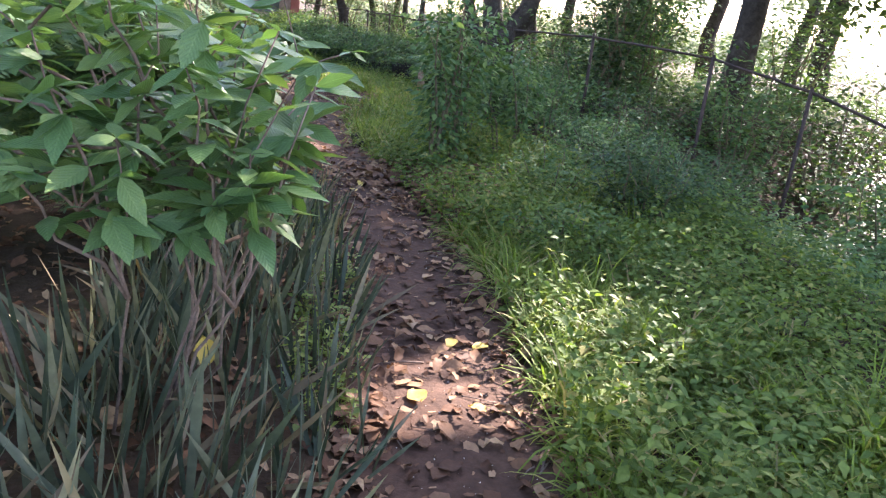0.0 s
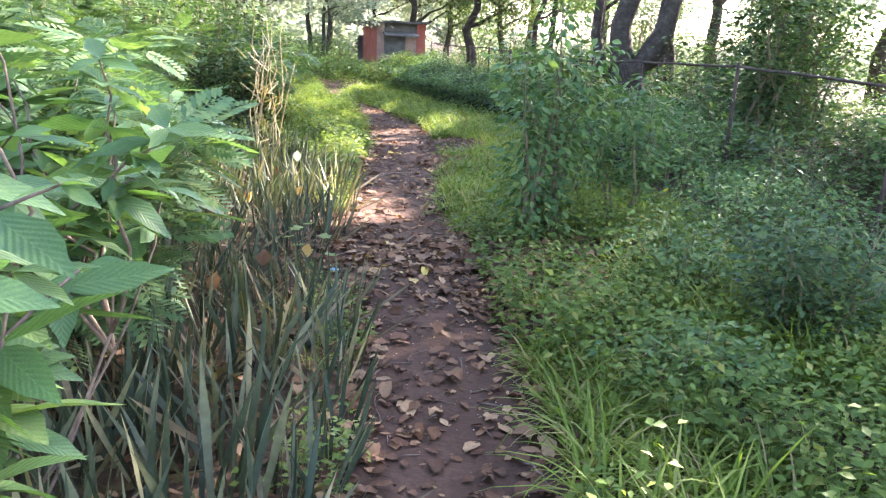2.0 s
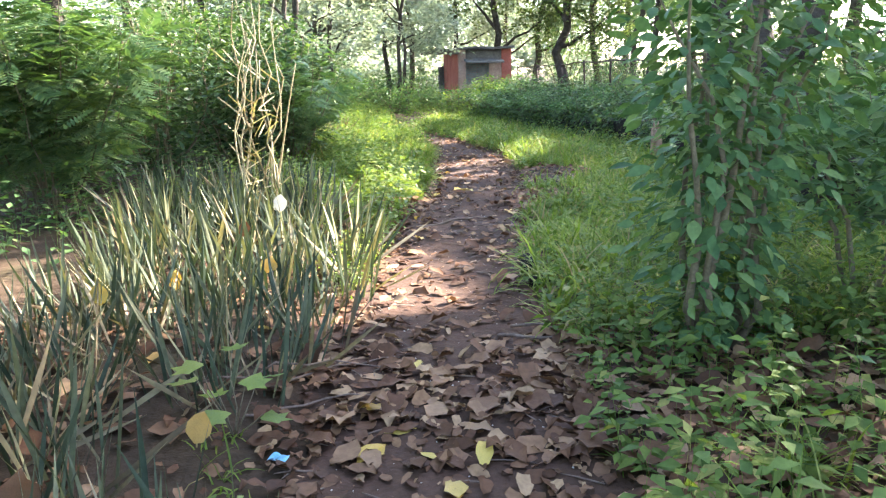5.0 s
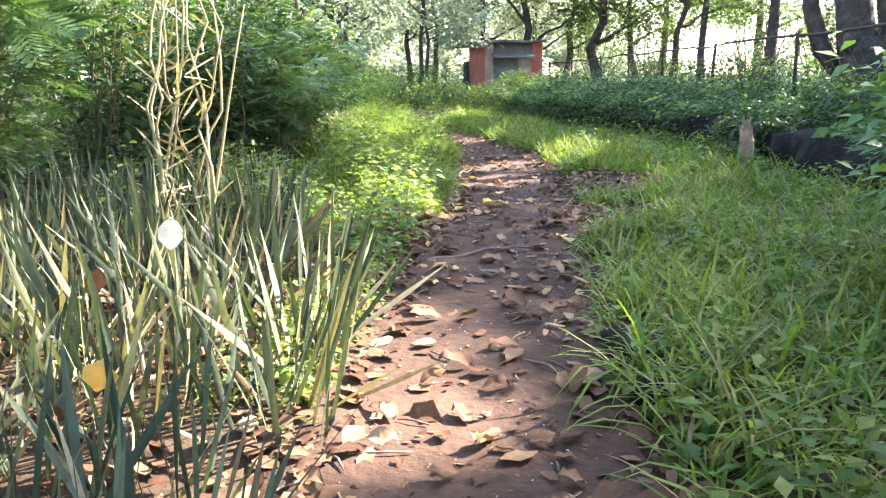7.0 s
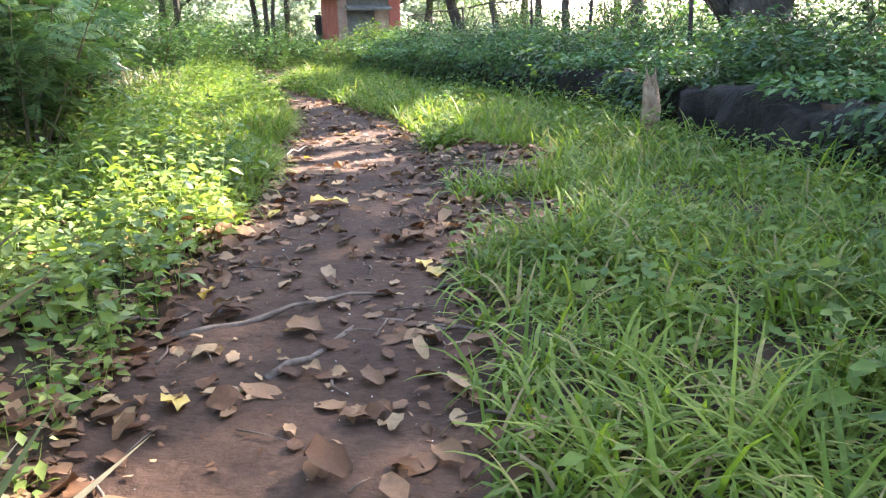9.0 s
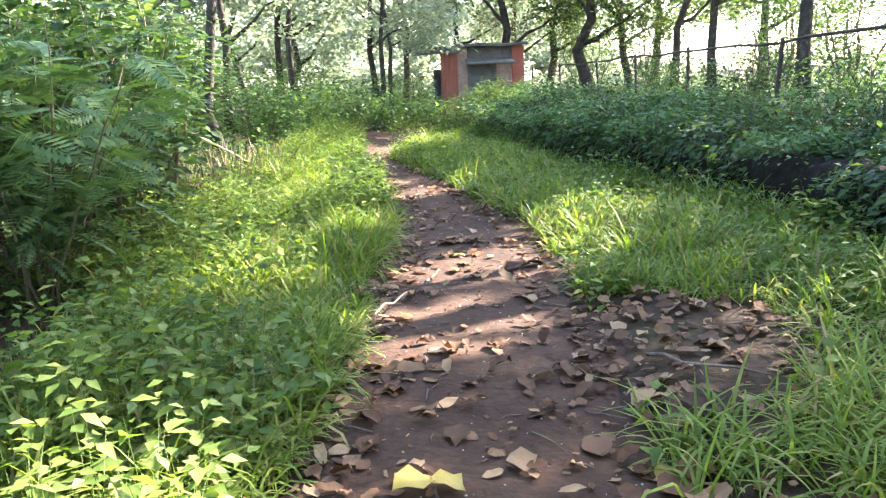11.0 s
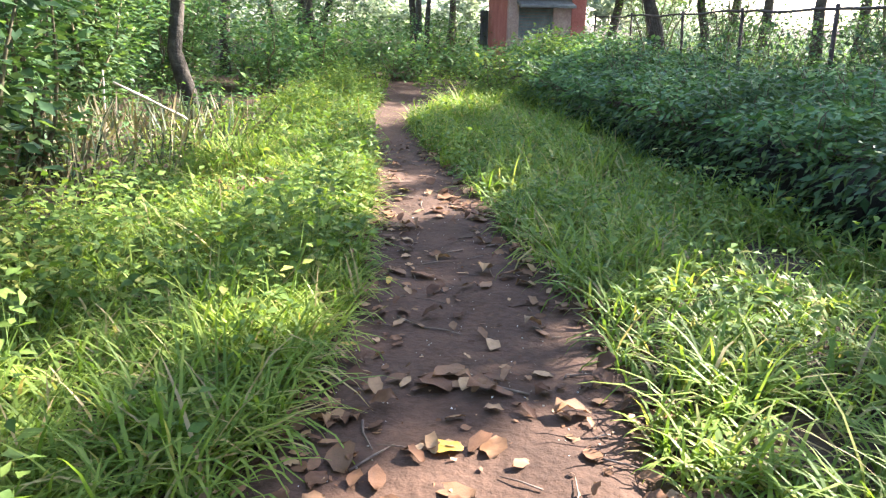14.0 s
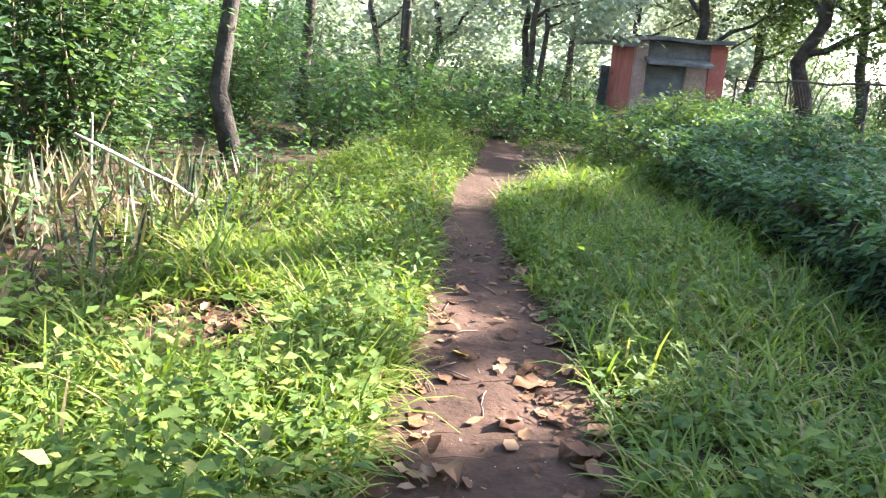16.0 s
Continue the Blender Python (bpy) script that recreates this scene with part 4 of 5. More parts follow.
# ---------------------------------------------------------------- sword plants
def sword_meshes():
    out = []
    for k in range(8):
        r = np.random.default_rng(60 + k)
        bend, w = r.uniform(-0.10, 0.16), 1.0
        rows = []
        for s in (0, 0.2, 0.42, 0.62, 0.8, 0.93, 1.0):
            rows.append((s, 0.5 * w * (0.55 + 0.6 * s - 0.15 * s * s if s < 0.62 else max(0.03, 0.87 * (1 - s) / 0.38)) , bend * 0 , 0.0))
        v, f = strip(rows)
        tw = r.uniform(-0.8, 0.8)
        for p in v:
            a = tw * p[1]
            p[0], p[2] = p[0] * math.cos(a) - p[2] * math.sin(a), p[0] * math.sin(a) + p[2] * math.cos(a)
        out.append((v, f, bend))
    return out


SWORDS = [mesh_of("leaf", v * (0.040, 0.62, 0.040) + np.stack([0 * v[:, 0], 0 * v[:, 0], b * 0.62 * v[:, 1] ** 2], 1), f, SWORD) for v, f, b in sword_meshes()]

DRY_SWORDS = []
for me in SWORDS:
    dry_me = me.copy()
    dry_me.materials[0] = DRY_SWORD
    DRY_SWORDS.append(dry_me)


def sword_plant(x, y, leaves, tall, seed, label="clump of grey-green sword plants with stiff upright leaves", spread=0.2, wide=0.78, dry_share=0.06):
    r = np.random.default_rng(seed)
    g = float(height(x, y))
    s = empty("sword_plant", x, y, g, label, "plant", "bed of sword plants")
    for i in range(leaves):
        a, d = r.uniform(0, 6.28), spread * math.sqrt(r.uniform(0, 1))
        tilt = min(abs(r.normal(0.06, 0.36)) + 0.7 * d, 1.1) if r.uniform() > (0.12 if x < float(path_x(y) - path_half(y)) - 0.5 else 0.02) else r.uniform(0.7, 1.3)
        b = a + r.normal(0, 0.7)
        ln = tall * r.uniform(0.6, 1.15) / 0.62
        way = np.array([[math.sin(tilt) * math.cos(b), math.sin(tilt) * math.sin(b), math.cos(tilt)]])
        m3 = turned(way, around(1) + np.array([[0, 0, 0.2]]), [ln], [ln * wide * r.uniform(0.7, 1.0) ** 0.5])[0]
        dry = tilt > 0.75 or r.uniform() < dry_share
        ob = child("dry_leaf" if dry else "leaf", (DRY_SWORDS if dry else SWORDS)[int(r.integers(0, 8))], s)
        ob.matrix_local = Matrix([[*m3[j], (d * math.cos(a), d * math.sin(a), -0.02)[j]] for j in range(3)] + [[0, 0, 0, 1]])
    return s


k = 0
for y in np.arange(4.3, 9.6, 0.34):
    for j in range(4):
        k += 1
        x = float(path_x(y) - path_half(y)) - 0.22 - j * 0.36 + rng.uniform(-0.1, 0.1)
        sword_plant(x, y + rng.uniform(-0.12, 0.12), 17, 0.60 if j else 0.46, 1000 + k, "clump of dark grey-green sword plants with stiff pointed leaves", 0.2, 1.05)
for y in np.arange(9.7, 16.6, 0.36):
    for j in range(5):
        off = 0.24 + j * 0.36 + (0.5 if y > 14.2 else 0) + max(0, y - 15) * 0.5
        k += 1
        x = float(path_x(y) - path_half(y)) - off + rng.uniform(-0.12, 0.12)
        if x < -3.6 or (10.2 < y < 11.4 and off < 0.9):
            continue
        sword_plant(x, y + rng.uniform(-0.12, 0.12), 23, 0.50 if y < 13 else 0.60, 1000 + k, "clump of pale grey-green sword plants with dry lower leaves")
for y in np.arange(22.8, 26.8, 0.38):
    for j in range(5):
        k += 1
        sword_plant(-4.35 - j * 0.45 + rng.uniform(-0.15, 0.15) - (y - 22.8) * 0.1, y, 14, 0.46, 1000 + k, "clump of sunlit pale sword plants with dry leaves", 0.24, 1.0, 0.4)


# ---------------------------------------------------------------- grass and herbs
def meadow(n, x0, x1, y0, y1, test):
    p = np.stack([rng.uniform(x0, x1, n), rng.uniform(y0, y1, n)], 1)
    return p[test(p[:, 0], p[:, 1])]


def patchy(x, y, s=1.0, shift=0.0):
    return waves(x * 0.9 * s + shift, y * 0.7 * s + shift * 1.7)


def grass_patch(tufts, per, length, width, label, mat=GRASS, spread=0.05):
    c = Cloud()
    n = len(tufts) * per
    base = np.repeat(tufts, per, 0) + rng.normal(0, spread, (n, 2))
    ok = ~on_path(base[:, 0], base[:, 1], 0.04)
    base = base[ok]
    n = len(base)
    z = height(base[:, 0], base[:, 1])
    size = np.repeat(rng.uniform(0.6, 1.2, len(tufts)) * (0.9 + 0.4 * patchy(tufts[:, 0], tufts[:, 1], 1.9, 4)), per)[ok]
    p = np.stack([base[:, 0], base[:, 1], z - 0.01], 1)
    way = around(n) * rng.uniform(0.1, 1.0, (n, 1)) + (0, 0, 1.0)
    up = np.stack([-way[:, 0], -way[:, 1], np.full(n, 0.6)], 1) * -1
    ln = length * size * rng.uniform(0.55, 1.25, n)
    kind = rng.integers(0, 4, n)
    for k in range(4):
        m = kind == k
        # the blade bends outward and down
        out = unit(np.stack([way[m][:, 0], way[m][:, 1], np.zeros(m.sum())], 1))
        y = unit(way[m])
        x = unit(np.cross(y, np.array((0, 0, 1.0)) + out * 0.01))
        zz = np.cross(x, y)
        wd = width * rng.uniform(0.7, 1.3, m.sum())
        M = np.stack([x * wd[:, None], y * ln[m][:, None], zz * ln[m][:, None]], 2)
        c.add(BLADES[k], M, p[m])
    return stuff("grass", c, mat, label, "grass")


def herb_patch(spots, tall, leaf, pairs, label, mat=HERB, shape=SMALL_LEAF, narrow=0.55, name="weeds"):
    """Upright herbs: a stem and pairs of leaves up it."""
    c, st = Cloud(), Cloud()
    n = len(spots)
    z = height(spots[:, 0], spots[:, 1])
    h = tall * rng.uniform(0.45, 1.25, n) * (0.9 + 0.45 * patchy(spots[:, 0], spots[:, 1], 1.7, 9))
    lean = rng.normal(0, 0.18, (n, 2))
    a0 = rng.uniform(0, 6.28, n)
    for k in range(pairs):
        s = (k + 0.6) / pairs
        p = np.stack([spots[:, 0] + lean[:, 0] * h * s, spots[:, 1] + lean[:, 1] * h * s, z + h * s], 1)
        for sd in (0, math.pi):
            a = a0 + k * 1.57 + sd + rng.normal(0, 0.3, n)
            way = np.stack([np.cos(a), np.sin(a), rng.normal(0.12 if s > 0.8 else -0.12, 0.3, n)], 1)
            ln = leaf * rng.uniform(0.6, 1.3, n) * (1.1 - 0.45 * s)
            keep = rng.uniform(0, 1, n) > 0.12
            c.add(shape, turned(way, np.array((0, 0, 1.0)) + rng.normal(0, 0.3, (n, 3)), ln, ln * narrow)[keep], p[keep] + (unit(way) * leaf * 0.3)[keep])
    tip = np.stack([lean[:, 0] * h, lean[:, 1] * h, h], 1)
    sv = (np.array([(-0.5, 0, 0), (0.5, 0, 0), (0, 1, 0.0), (0, 0, 0.5)]), np.array([(0, 1, 2), (1, 3, 2), (3, 0, 2)]))
    c.add(sv, turned(tip, around(n), np.linalg.norm(tip, axis=1), np.full(n, 0.005)), np.stack([spots[:, 0], spots[:, 1], z - 0.01], 1))
    return stuff(name, c, mat, label, "weeds")


def right_side(x, y):
    off = x - path_x(y) - path_half(y)
    return (off > 0.03) & (x < bank_x(y) - 0.1) & (np.hypot((x - 0.25) / 0.55, (y - 18.7) / 0.75) > 1) & (np.hypot((x - 0.3) / 0.4, (y - 16.9) / 0.5) > 1)


def left_side(x, y):
    return path_x(y) - path_half(y) - x > 0.03


# beside the path on the grassy side
t = meadow(4200, -0.5, 5.0, 3.0, 12.5, lambda x, y: right_side(x, y) & ((patchy(x, y) > 0.12) | ((np.hypot(x - 1.3, y - 6.6) < 1.3) & (patchy(x, y, 2.2, 3) > -0.3))))
grass_patch(t, 20, 0.42, 0.0125, "tall arching green grass tufts beside the path")
t = meadow(8800, -3.5, 3.2, 12.5, 33.0, lambda x, y: right_side(x, y) & (patchy(x, y, 1, 2) > -0.75) & (x - path_x(y) < 4))
grass_patch(t, 18, 0.34, 0.0125, "lush bright green grass between path and wall")
t = meadow(1500, -3.5, 3.2, 12.5, 33.0, lambda x, y: right_side(x, y) & (x - path_x(y) - path_half(y) < 0.45))
grass_patch(t, 12, 0.20, 0.011, "short green grass along the path's edge")
t = meadow(7600, -0.2, 5.5, 3.0, 12.6, lambda x, y: right_side(x, y) & (patchy(x, y) < 0.6) & ((np.hypot((x - 0.95) / 0.8, (y - 11.3) / 1.1) > 1) | (np.sin(x * 91 + y * 57) > 0.45)))
herb_patch(t, 0.44, 0.082, 6, "low broad-leaved green weeds among grass")
t = meadow(8500, -3.5, 3.2, 12.4, 33.0, lambda x, y: right_side(x, y) & (patchy(x, y, 1.3, 5) > -0.1))
herb_patch(t, 0.30, 0.082, 4, "leafy green weeds among grass beside the wall")
t = meadow(1900, 0.0, 3.2, 15.0, 25.0, lambda x, y: (x < bank_x(y) - 0.12) & (x > bank_x(y) - 0.75) & (patchy(x, y, 2.0, 7) > 0.1) & (np.hypot(x - 1.62, y - 19.3) > 0.3))
herb_patch(t, 0.34, 0.085, 5, "leafy weeds growing up against the dark wall")
c = Cloud()
n = 9000
yy = rng.uniform(15.6, 31.5, n)
tt = rng.uniform(0, 1, n)
xx = bank_x(yy) - 0.19 + np.where(tt < 0.55, 0.0, (tt - 0.55) * 1.3) + rng.normal(0, 0.03, n)
zz = np.where(tt < 0.55, 0.06 + tt * 0.85, 0.52) * np.interp(yy, [23, 26, 31], [1, 0.85, 0.7]) + rng.normal(0, 0.03, n)
keep = (patchy(xx, yy, 1.6, 11) > np.interp(yy, [17, 20, 22.5, 24.5], [0.0, 0.25, 0.0, -0.9])) & (zz > 0.03)
p = np.stack([xx, yy, zz], 1)[keep]
n = len(p)
ln = rng.uniform(0.05, 0.11, n)
c.add(SMALL_LEAF, turned(np.stack([rng.normal(-0.7, 0.4, n), rng.normal(0, 0.5, n), rng.normal(-0.5, 0.4, n)], 1), np.stack([rng.normal(-0.6, 0.4, n), rng.normal(0, 0.4, n), np.ones(n)], 1), ln, ln * 0.55), p)
stuff("creeper", c, DARK_SHRUB, "dark leafy creeper trailing over the low wall", "creeper")
t = np.array([(1.02, 10.3), (1.25, 9.85), (0.98, 9.45), (1.45, 10.5), (1.0, 8.7), (1.2, 11.0)])
grass_patch(t, 75, 0.52, 0.009, "arching tufts of narrow green grass at the path's edge", spread=0.045)
# on the other side
t = meadow(1500, -4.0, 0.2, 15.2, 18.0, lambda x, y: left_side(x, y) & (x > -3.2))
herb_patch(t, 0.46, 0.085, 5, "bright yellow-green leafy weeds beside the path", BRIGHT_HERB)
t = meadow(4000, -4.6, 0.2, 17.2, 24.5, lambda x, y: left_side(x, y) & (x > -3.6 - 0.1 * (y - 16)) & (patchy(x, y, 1.2, 3) > np.where((y < 20.5) & (x > -2.1), 0.25, -0.25)) & (np.hypot(x + 3.4, y - 23.9) > 0.55))
herb_patch(t, 0.44, 0.082, 5, "dense green leafy weeds beside the path")
t = meadow(4200, -7.0, -1.0, 22.0, 34.0, lambda x, y: left_side(x, y) & (x > -4.4 - 0.2 * (y - 23)) & (patchy(x, y, 1.2, 1) > -0.35) & (np.hypot(x + 3.4, y - 23.9) > 0.55))
herb_patch(t, 0.40, 0.085, 5, "leafy green weeds along the far path")
t = meadow(6800, -4.4, -0.5, 16.9, 26.5, lambda x, y: left_side(x, y) & (path_x(y) - x < 2.3 + patchy(x, y)) & (x > -4.2) & (np.hypot(x + 3.4, y - 23.9) > 0.5))
grass_patch(t, 14, 0.35, 0.012, "green grass and weeds along the path's edge")
t = meadow(1100, -6.5, -1.5, 25.0, 34.0, lambda x, y: left_side(x, y) & (x > -5.2 - 0.15 * (y - 25)))
grass_patch(t, 12, 0.36, 0.015, "green grass along the far path")
t = meadow(2600, -1.2, 0.4, 6.3, 15.5, lambda x, y: left_side(x, y) & (path_x(y) - path_half(y) - x < 0.36) & (patchy(x, y, 1.5, 3) > -0.35) & (np.abs(y - 11.8) > 1.3))
herb_patch(t, 0.22, 0.06, 4, "small bright green weeds at the path's edge", BRIGHT_HERB)
t = meadow(190, -1.4, 0.3, 9.0, 14.4, lambda x, y: left_side(x, y) & (path_x(y) - path_half(y) - x < 0.42) & (np.abs(y - 12) > 0.8))
grass_patch(t, 16, 0.24, 0.008, "fresh yellow-green grass tufts at the path's edge")
t = meadow(430, -3.6, -1.7, 19.2, 22.6, lambda x, y: left_side(x, y) & (path_x(y) - path_half(y) - x > 0.25) & (patchy(x, y, 1.6, 8) > -0.2))
herb_patch(t, 0.48, 0.078, 6, "tall broad-leaved green weeds beside the path")
t = meadow(170, -3.5, -2.0, 22.0, 25.2, lambda x, y: left_side(x, y) & (patchy(x, y, 2.0, 6) > -0.1))
grass_patch(t, 24, 0.40, 0.012, "sunlit yellow-green grass tufts among weeds")
# undergrowth farther off
t = meadow(5200, -11.0, -3.2, 3.0, 44.0, lambda x, y: x < np.interp(y, [3, 15, 22, 26, 34, 44], [-2.0, -3.4, -4.4, -5.6, -6.0, -7.5]))
herb_patch(t, 0.5, 0.11, 4, "shaded undergrowth of the thicket", SHRUB, CARD_LEAF, name="undergrowth")
t = meadow(4600, -4.5, 12.0, 8.0, 46.0, lambda x, y: (x > bank_x(y) + 0.15))
herb_patch(t, 0.42, 0.11, 4, "green undergrowth on the bank", SHRUB, CARD_LEAF, name="undergrowth")
t = meadow(3000, -9.0, 3.0, 33.0, 48.0, lambda x, y: (y > 33) & ~on_path(x, y, 0.05))
herb_patch(t, 0.42, 0.10, 4, "green undergrowth round the hut", HERB, CARD_LEAF, name="undergrowth")
far = meadow(4500, -40, 36, 46.0, 76.0, lambda x, y: y > 46)
herb_patch(far, 1.0, 0.24, 4, "hazy green woodland undergrowth far off", SHRUB, CARD_LEAF, name="undergrowth")

t = meadow(5200, 2.6, 14.0, 4.0, 24.0, lambda x, y: x > bank_x(y) - 0.15)
herb_patch(t, 0.55, 0.12, 4, "dark green undergrowth down the slope", SHRUB, CARD_LEAF, name="undergrowth")

# distant wood that closes the view
c = Cloud()
m = 410
a = np.concatenate([rng.uniform(-0.8, 0.04, 150), rng.uniform(-0.8, 0.7, 160), rng.uniform(0.7, 5.5, 100)])
rad = rng.uniform(42, 84, m)
size = rng.uniform(1.4, 3.4, m)
top = rng.uniform(1.0, 8.5, m)
side = (a > 0.05) & (a < 0.7)
top[side] = np.where(rng.uniform(0, 1, side.sum()) < 0.5, rng.uniform(0.6, 2.0, side.sum()), rng.uniform(5.0, 9.5, side.sum()))
hub = np.stack([rad * np.sin(a), 20 + rad * np.cos(a), top], 1)
per = 260
n = m * per
sub = rng.normal(0, 0.45, (m, 12, 3)) * size[:, None, None] * (1, 1, 0.6)
pick = rng.integers(0, 12, (m, per))
p = (hub[:, None] + np.take_along_axis(sub, pick[..., None], 1) + rng.normal(0, 0.17, (m, per, 3)) * size[:, None, None]).reshape(-1, 3)
p[:, 2] = np.abs(p[:, 2])
ln = rng.uniform(0.3, 0.6, n)
c.add(CARD_LEAF, turned(around(n) + rng.normal(0, 0.4, (n, 3)), rng.normal(0, 0.7, (n, 3)) + (0, 0, 0.8), ln, ln * 0.6), p)
# the distance haze is in the leaf colour
stuff("far_wood", c, HAZED_CANOPY, "woodland all round in the distance, leaves coloured pale as haze", "woodland")


# ---------------------------------------------------------------- litter on the path
def lie(x, y, size, r, flat=0.25):
    """The pose of a leaf lying on the ground."""
    n = len(x)
    a = r.uniform(0, 6.28, n)
    way = np.stack([np.cos(a), np.sin(a), r.normal(0, flat * 0.5, n)], 1)
    M = turned(way, np.array((0, 0, 1.0)) + r.normal(0, flat, (n, 3)), size, size * r.uniform(0.38, 0.8, n))
    z = path_top(x, y) + 0.006 + 0.05 * size
    return M, np.stack([x, y, z], 1)


def litter_density(x, y):
    off = np.abs(x - path_x(y)) / path_half(y)
    d = 0.18 + 0.95 * np.clip(off - 0.4, 0, 1)
    d = d + 1.1 * np.exp(-((y - 11.6) / 0.9) ** 2) + 0.35 * np.exp(-((y - 7.6) / 1.3) ** 2) + 0.5 * np.exp(-((y - 16.6) / 0.9) ** 2) * (off > 0.5) + 0.25 * np.exp(-((y - 20.6) / 0.7) ** 2)
    return d


c = Cloud()
q = meadow(46000, -4.2, 1.6, 3.5, 27.0, lambda x, y: on_path(x, y, 0.16))
q = q[rng.uniform(0, 1, len(q)) < litter_density(q[:, 0], q[:, 1]) * np.interp(q[:, 1], [3, 9, 14, 18, 24, 27], [0.95, 0.85, 0.6, 0.6, 0.5, 0.35])]
extra = meadow(1500, -1.9, -0.75, 13.4, 17.2, lambda x, y: left_side(x, y))
more = meadow(900, -0.3, 0.8, 16.4, 19.4, lambda x, y: (np.hypot((x - 0.25) / 0.6, (y - 18.7) / 0.8) < 1) | (np.hypot((x - 0.3) / 0.45, (y - 16.9) / 0.55) < 1))
bare = meadow(420, -4.0, -2.9, 23.3, 24.5, lambda x, y: np.hypot(x + 3.4, y - 23.9) < 0.6)
verge = meadow(3600, 0.1, 2.1, 9.0, 12.8, lambda x, y: x - path_x(y) > path_half(y) * 0.95)
under = meadow(5200, -2.6, 0.1, 4.5, 15.0, left_side)
q = np.concatenate([q, extra[:700], more[:420], bare, under[:2300], verge[:1900]])
size = rng.uniform(0.04, 0.14, len(q)) * rng.uniform(0.6, 1.0, len(q)) * (1 + 0.25 * np.exp(-((q[:, 1] - 11.7) / 1.0) ** 2))
kind = rng.integers(0, 4, len(q))
for j in range(4):
    s = kind == j
    M, P = lie(q[s, 0], q[s, 1], size[s], rng)
    c.add(DRY[j], M, P)
stuff("leaf_litter", c, LITTER, "curled brown dead leaves strewn over the path", "dead leaves")

c = Cloud()
q = meadow(15000, -4.4, 1.6, 3.5, 29.0, lambda x, y: on_path(x, y, 0.2))
q = q[rng.uniform(0, 1, len(q)) < 0.35 + litter_density(q[:, 0], q[:, 1])]
bits = (np.array([(0, 0, 0), (-0.5, 0.4, 0.1), (0.35, 0.5, 0.05), (0.1, 1.0, 0.16), (0.6, 0.85, 0.0)]), np.array([(0, 2, 1), (1, 2, 3), (2, 4, 3)]))
size = rng.uniform(0.010, 0.038, len(q))
M, P = lie(q[:, 0], q[:, 1], size, rng, 0.35)
P[:, 2] -= 0.003
c.add(bits, M, P)
stuff("leaf_crumbs", c, LITTER, "small broken bits of dead leaves on the path", "dead leaves")
c = Cloud()
for i in range(330):
    y = rng.uniform(5, 27)
    x = float(path_x(y)) + rng.choice([-1, 1]) * float(path_half(y)) * rng.uniform(0.2, 1.15)
    a, ln = rng.uniform(0, 6.28), rng.uniform(0.05, 0.2)
    pts = np.array([(x, y), (x + math.cos(a) * ln * 0.5 + rng.normal(0, 0.01), y + math.sin(a) * ln * 0.5), (x + math.cos(a) * ln, y + math.sin(a) * ln)])
    zz = path_top(pts[:, 0], pts[:, 1]) + (0.006, 0.012, 0.006)
    c.raw(*tube(np.column_stack([pts, zz]), np.array([0.0045, 0.004, 0.002]) * rng.uniform(0.6, 1.3), 4))
stuff("small_twigs", c, TWIG, "thin brown twigs strewn over the path", "twigs")

DRY_MESH = [mesh_of("dead_leaf", v, f, LITTER) for v, f in DRY]
YELLOW_MESH = [mesh_of("fallen_leaf", v, f, YELLOW) for v, f in DRY]
r = np.random.default_rng(21)


def single_leaf(x, y, size, yellow):
    M, P = lie(np.array([x]), np.array([y]), np.array([size]), r, 0.16)
    ob = new("fallen_leaf", (YELLOW_MESH if yellow else DRY_MESH)[int(r.integers(0, 4))])
    ob.matrix_world = Matrix([[*M[0][j], P[0][j]] for j in range(3)] + [[0, 0, 0, 1]])
    return tagged(ob, "fallen yellow leaf lying on the dirt path" if yellow else "large curled brown dead leaf lying on the path", "leaf", "fallen leaves on the path")


for x, y, s in [(0.29, 6.68, 0.13), (0.69, 7.23, 0.11), (0.55, 7.23, 0.10), (0.66, 6.5, 0.12), (0.95, 6.75, 0.12), (-0.25, 11.47, 0.13), (0.17, 11.07, 0.12), (0.07, 10.95, 0.11), (-0.23, 12.03, 0.10), (-0.24, 11.29, 0.13), (-0.28, 11.05, 0.15), (0.02, 11.1, 0.10), (-0.08, 16.08, 0.13), (-0.71, 17.37, 0.15), (-0.6, 17.3, 0.13), (0.02, 17.41, 0.13), (-0.96, 15.85, 0.11), (-1.1, 16.05, 0.1), (-1.35, 15.6, 0.14), (-1.21, 19.17, 0.12), (-1.05, 20.63, 0.12), (-1.0, 17.05, 0.11), (-0.13, 16.2, 0.12), (-1.75, 21.3, 0.1), (-2.36, 24.4, 0.09), (-1.75, 22.1, 0.1), (-1.2, 12.3, 0.12), (-1.5, 11.9, 0.11), (0.9, 9.6, 0.12), (-0.8, 14.9, 0.11)]:
    single_leaf(x, y, s * 1.05, True)
for i in range(150):
    y = r.uniform(5.5, 24.5)
    x = float(path_x(y)) + r.uniform(-1.1, 1.1) * float(path_half(y))
    single_leaf(x, y, r.uniform(0.09, 0.165), False)

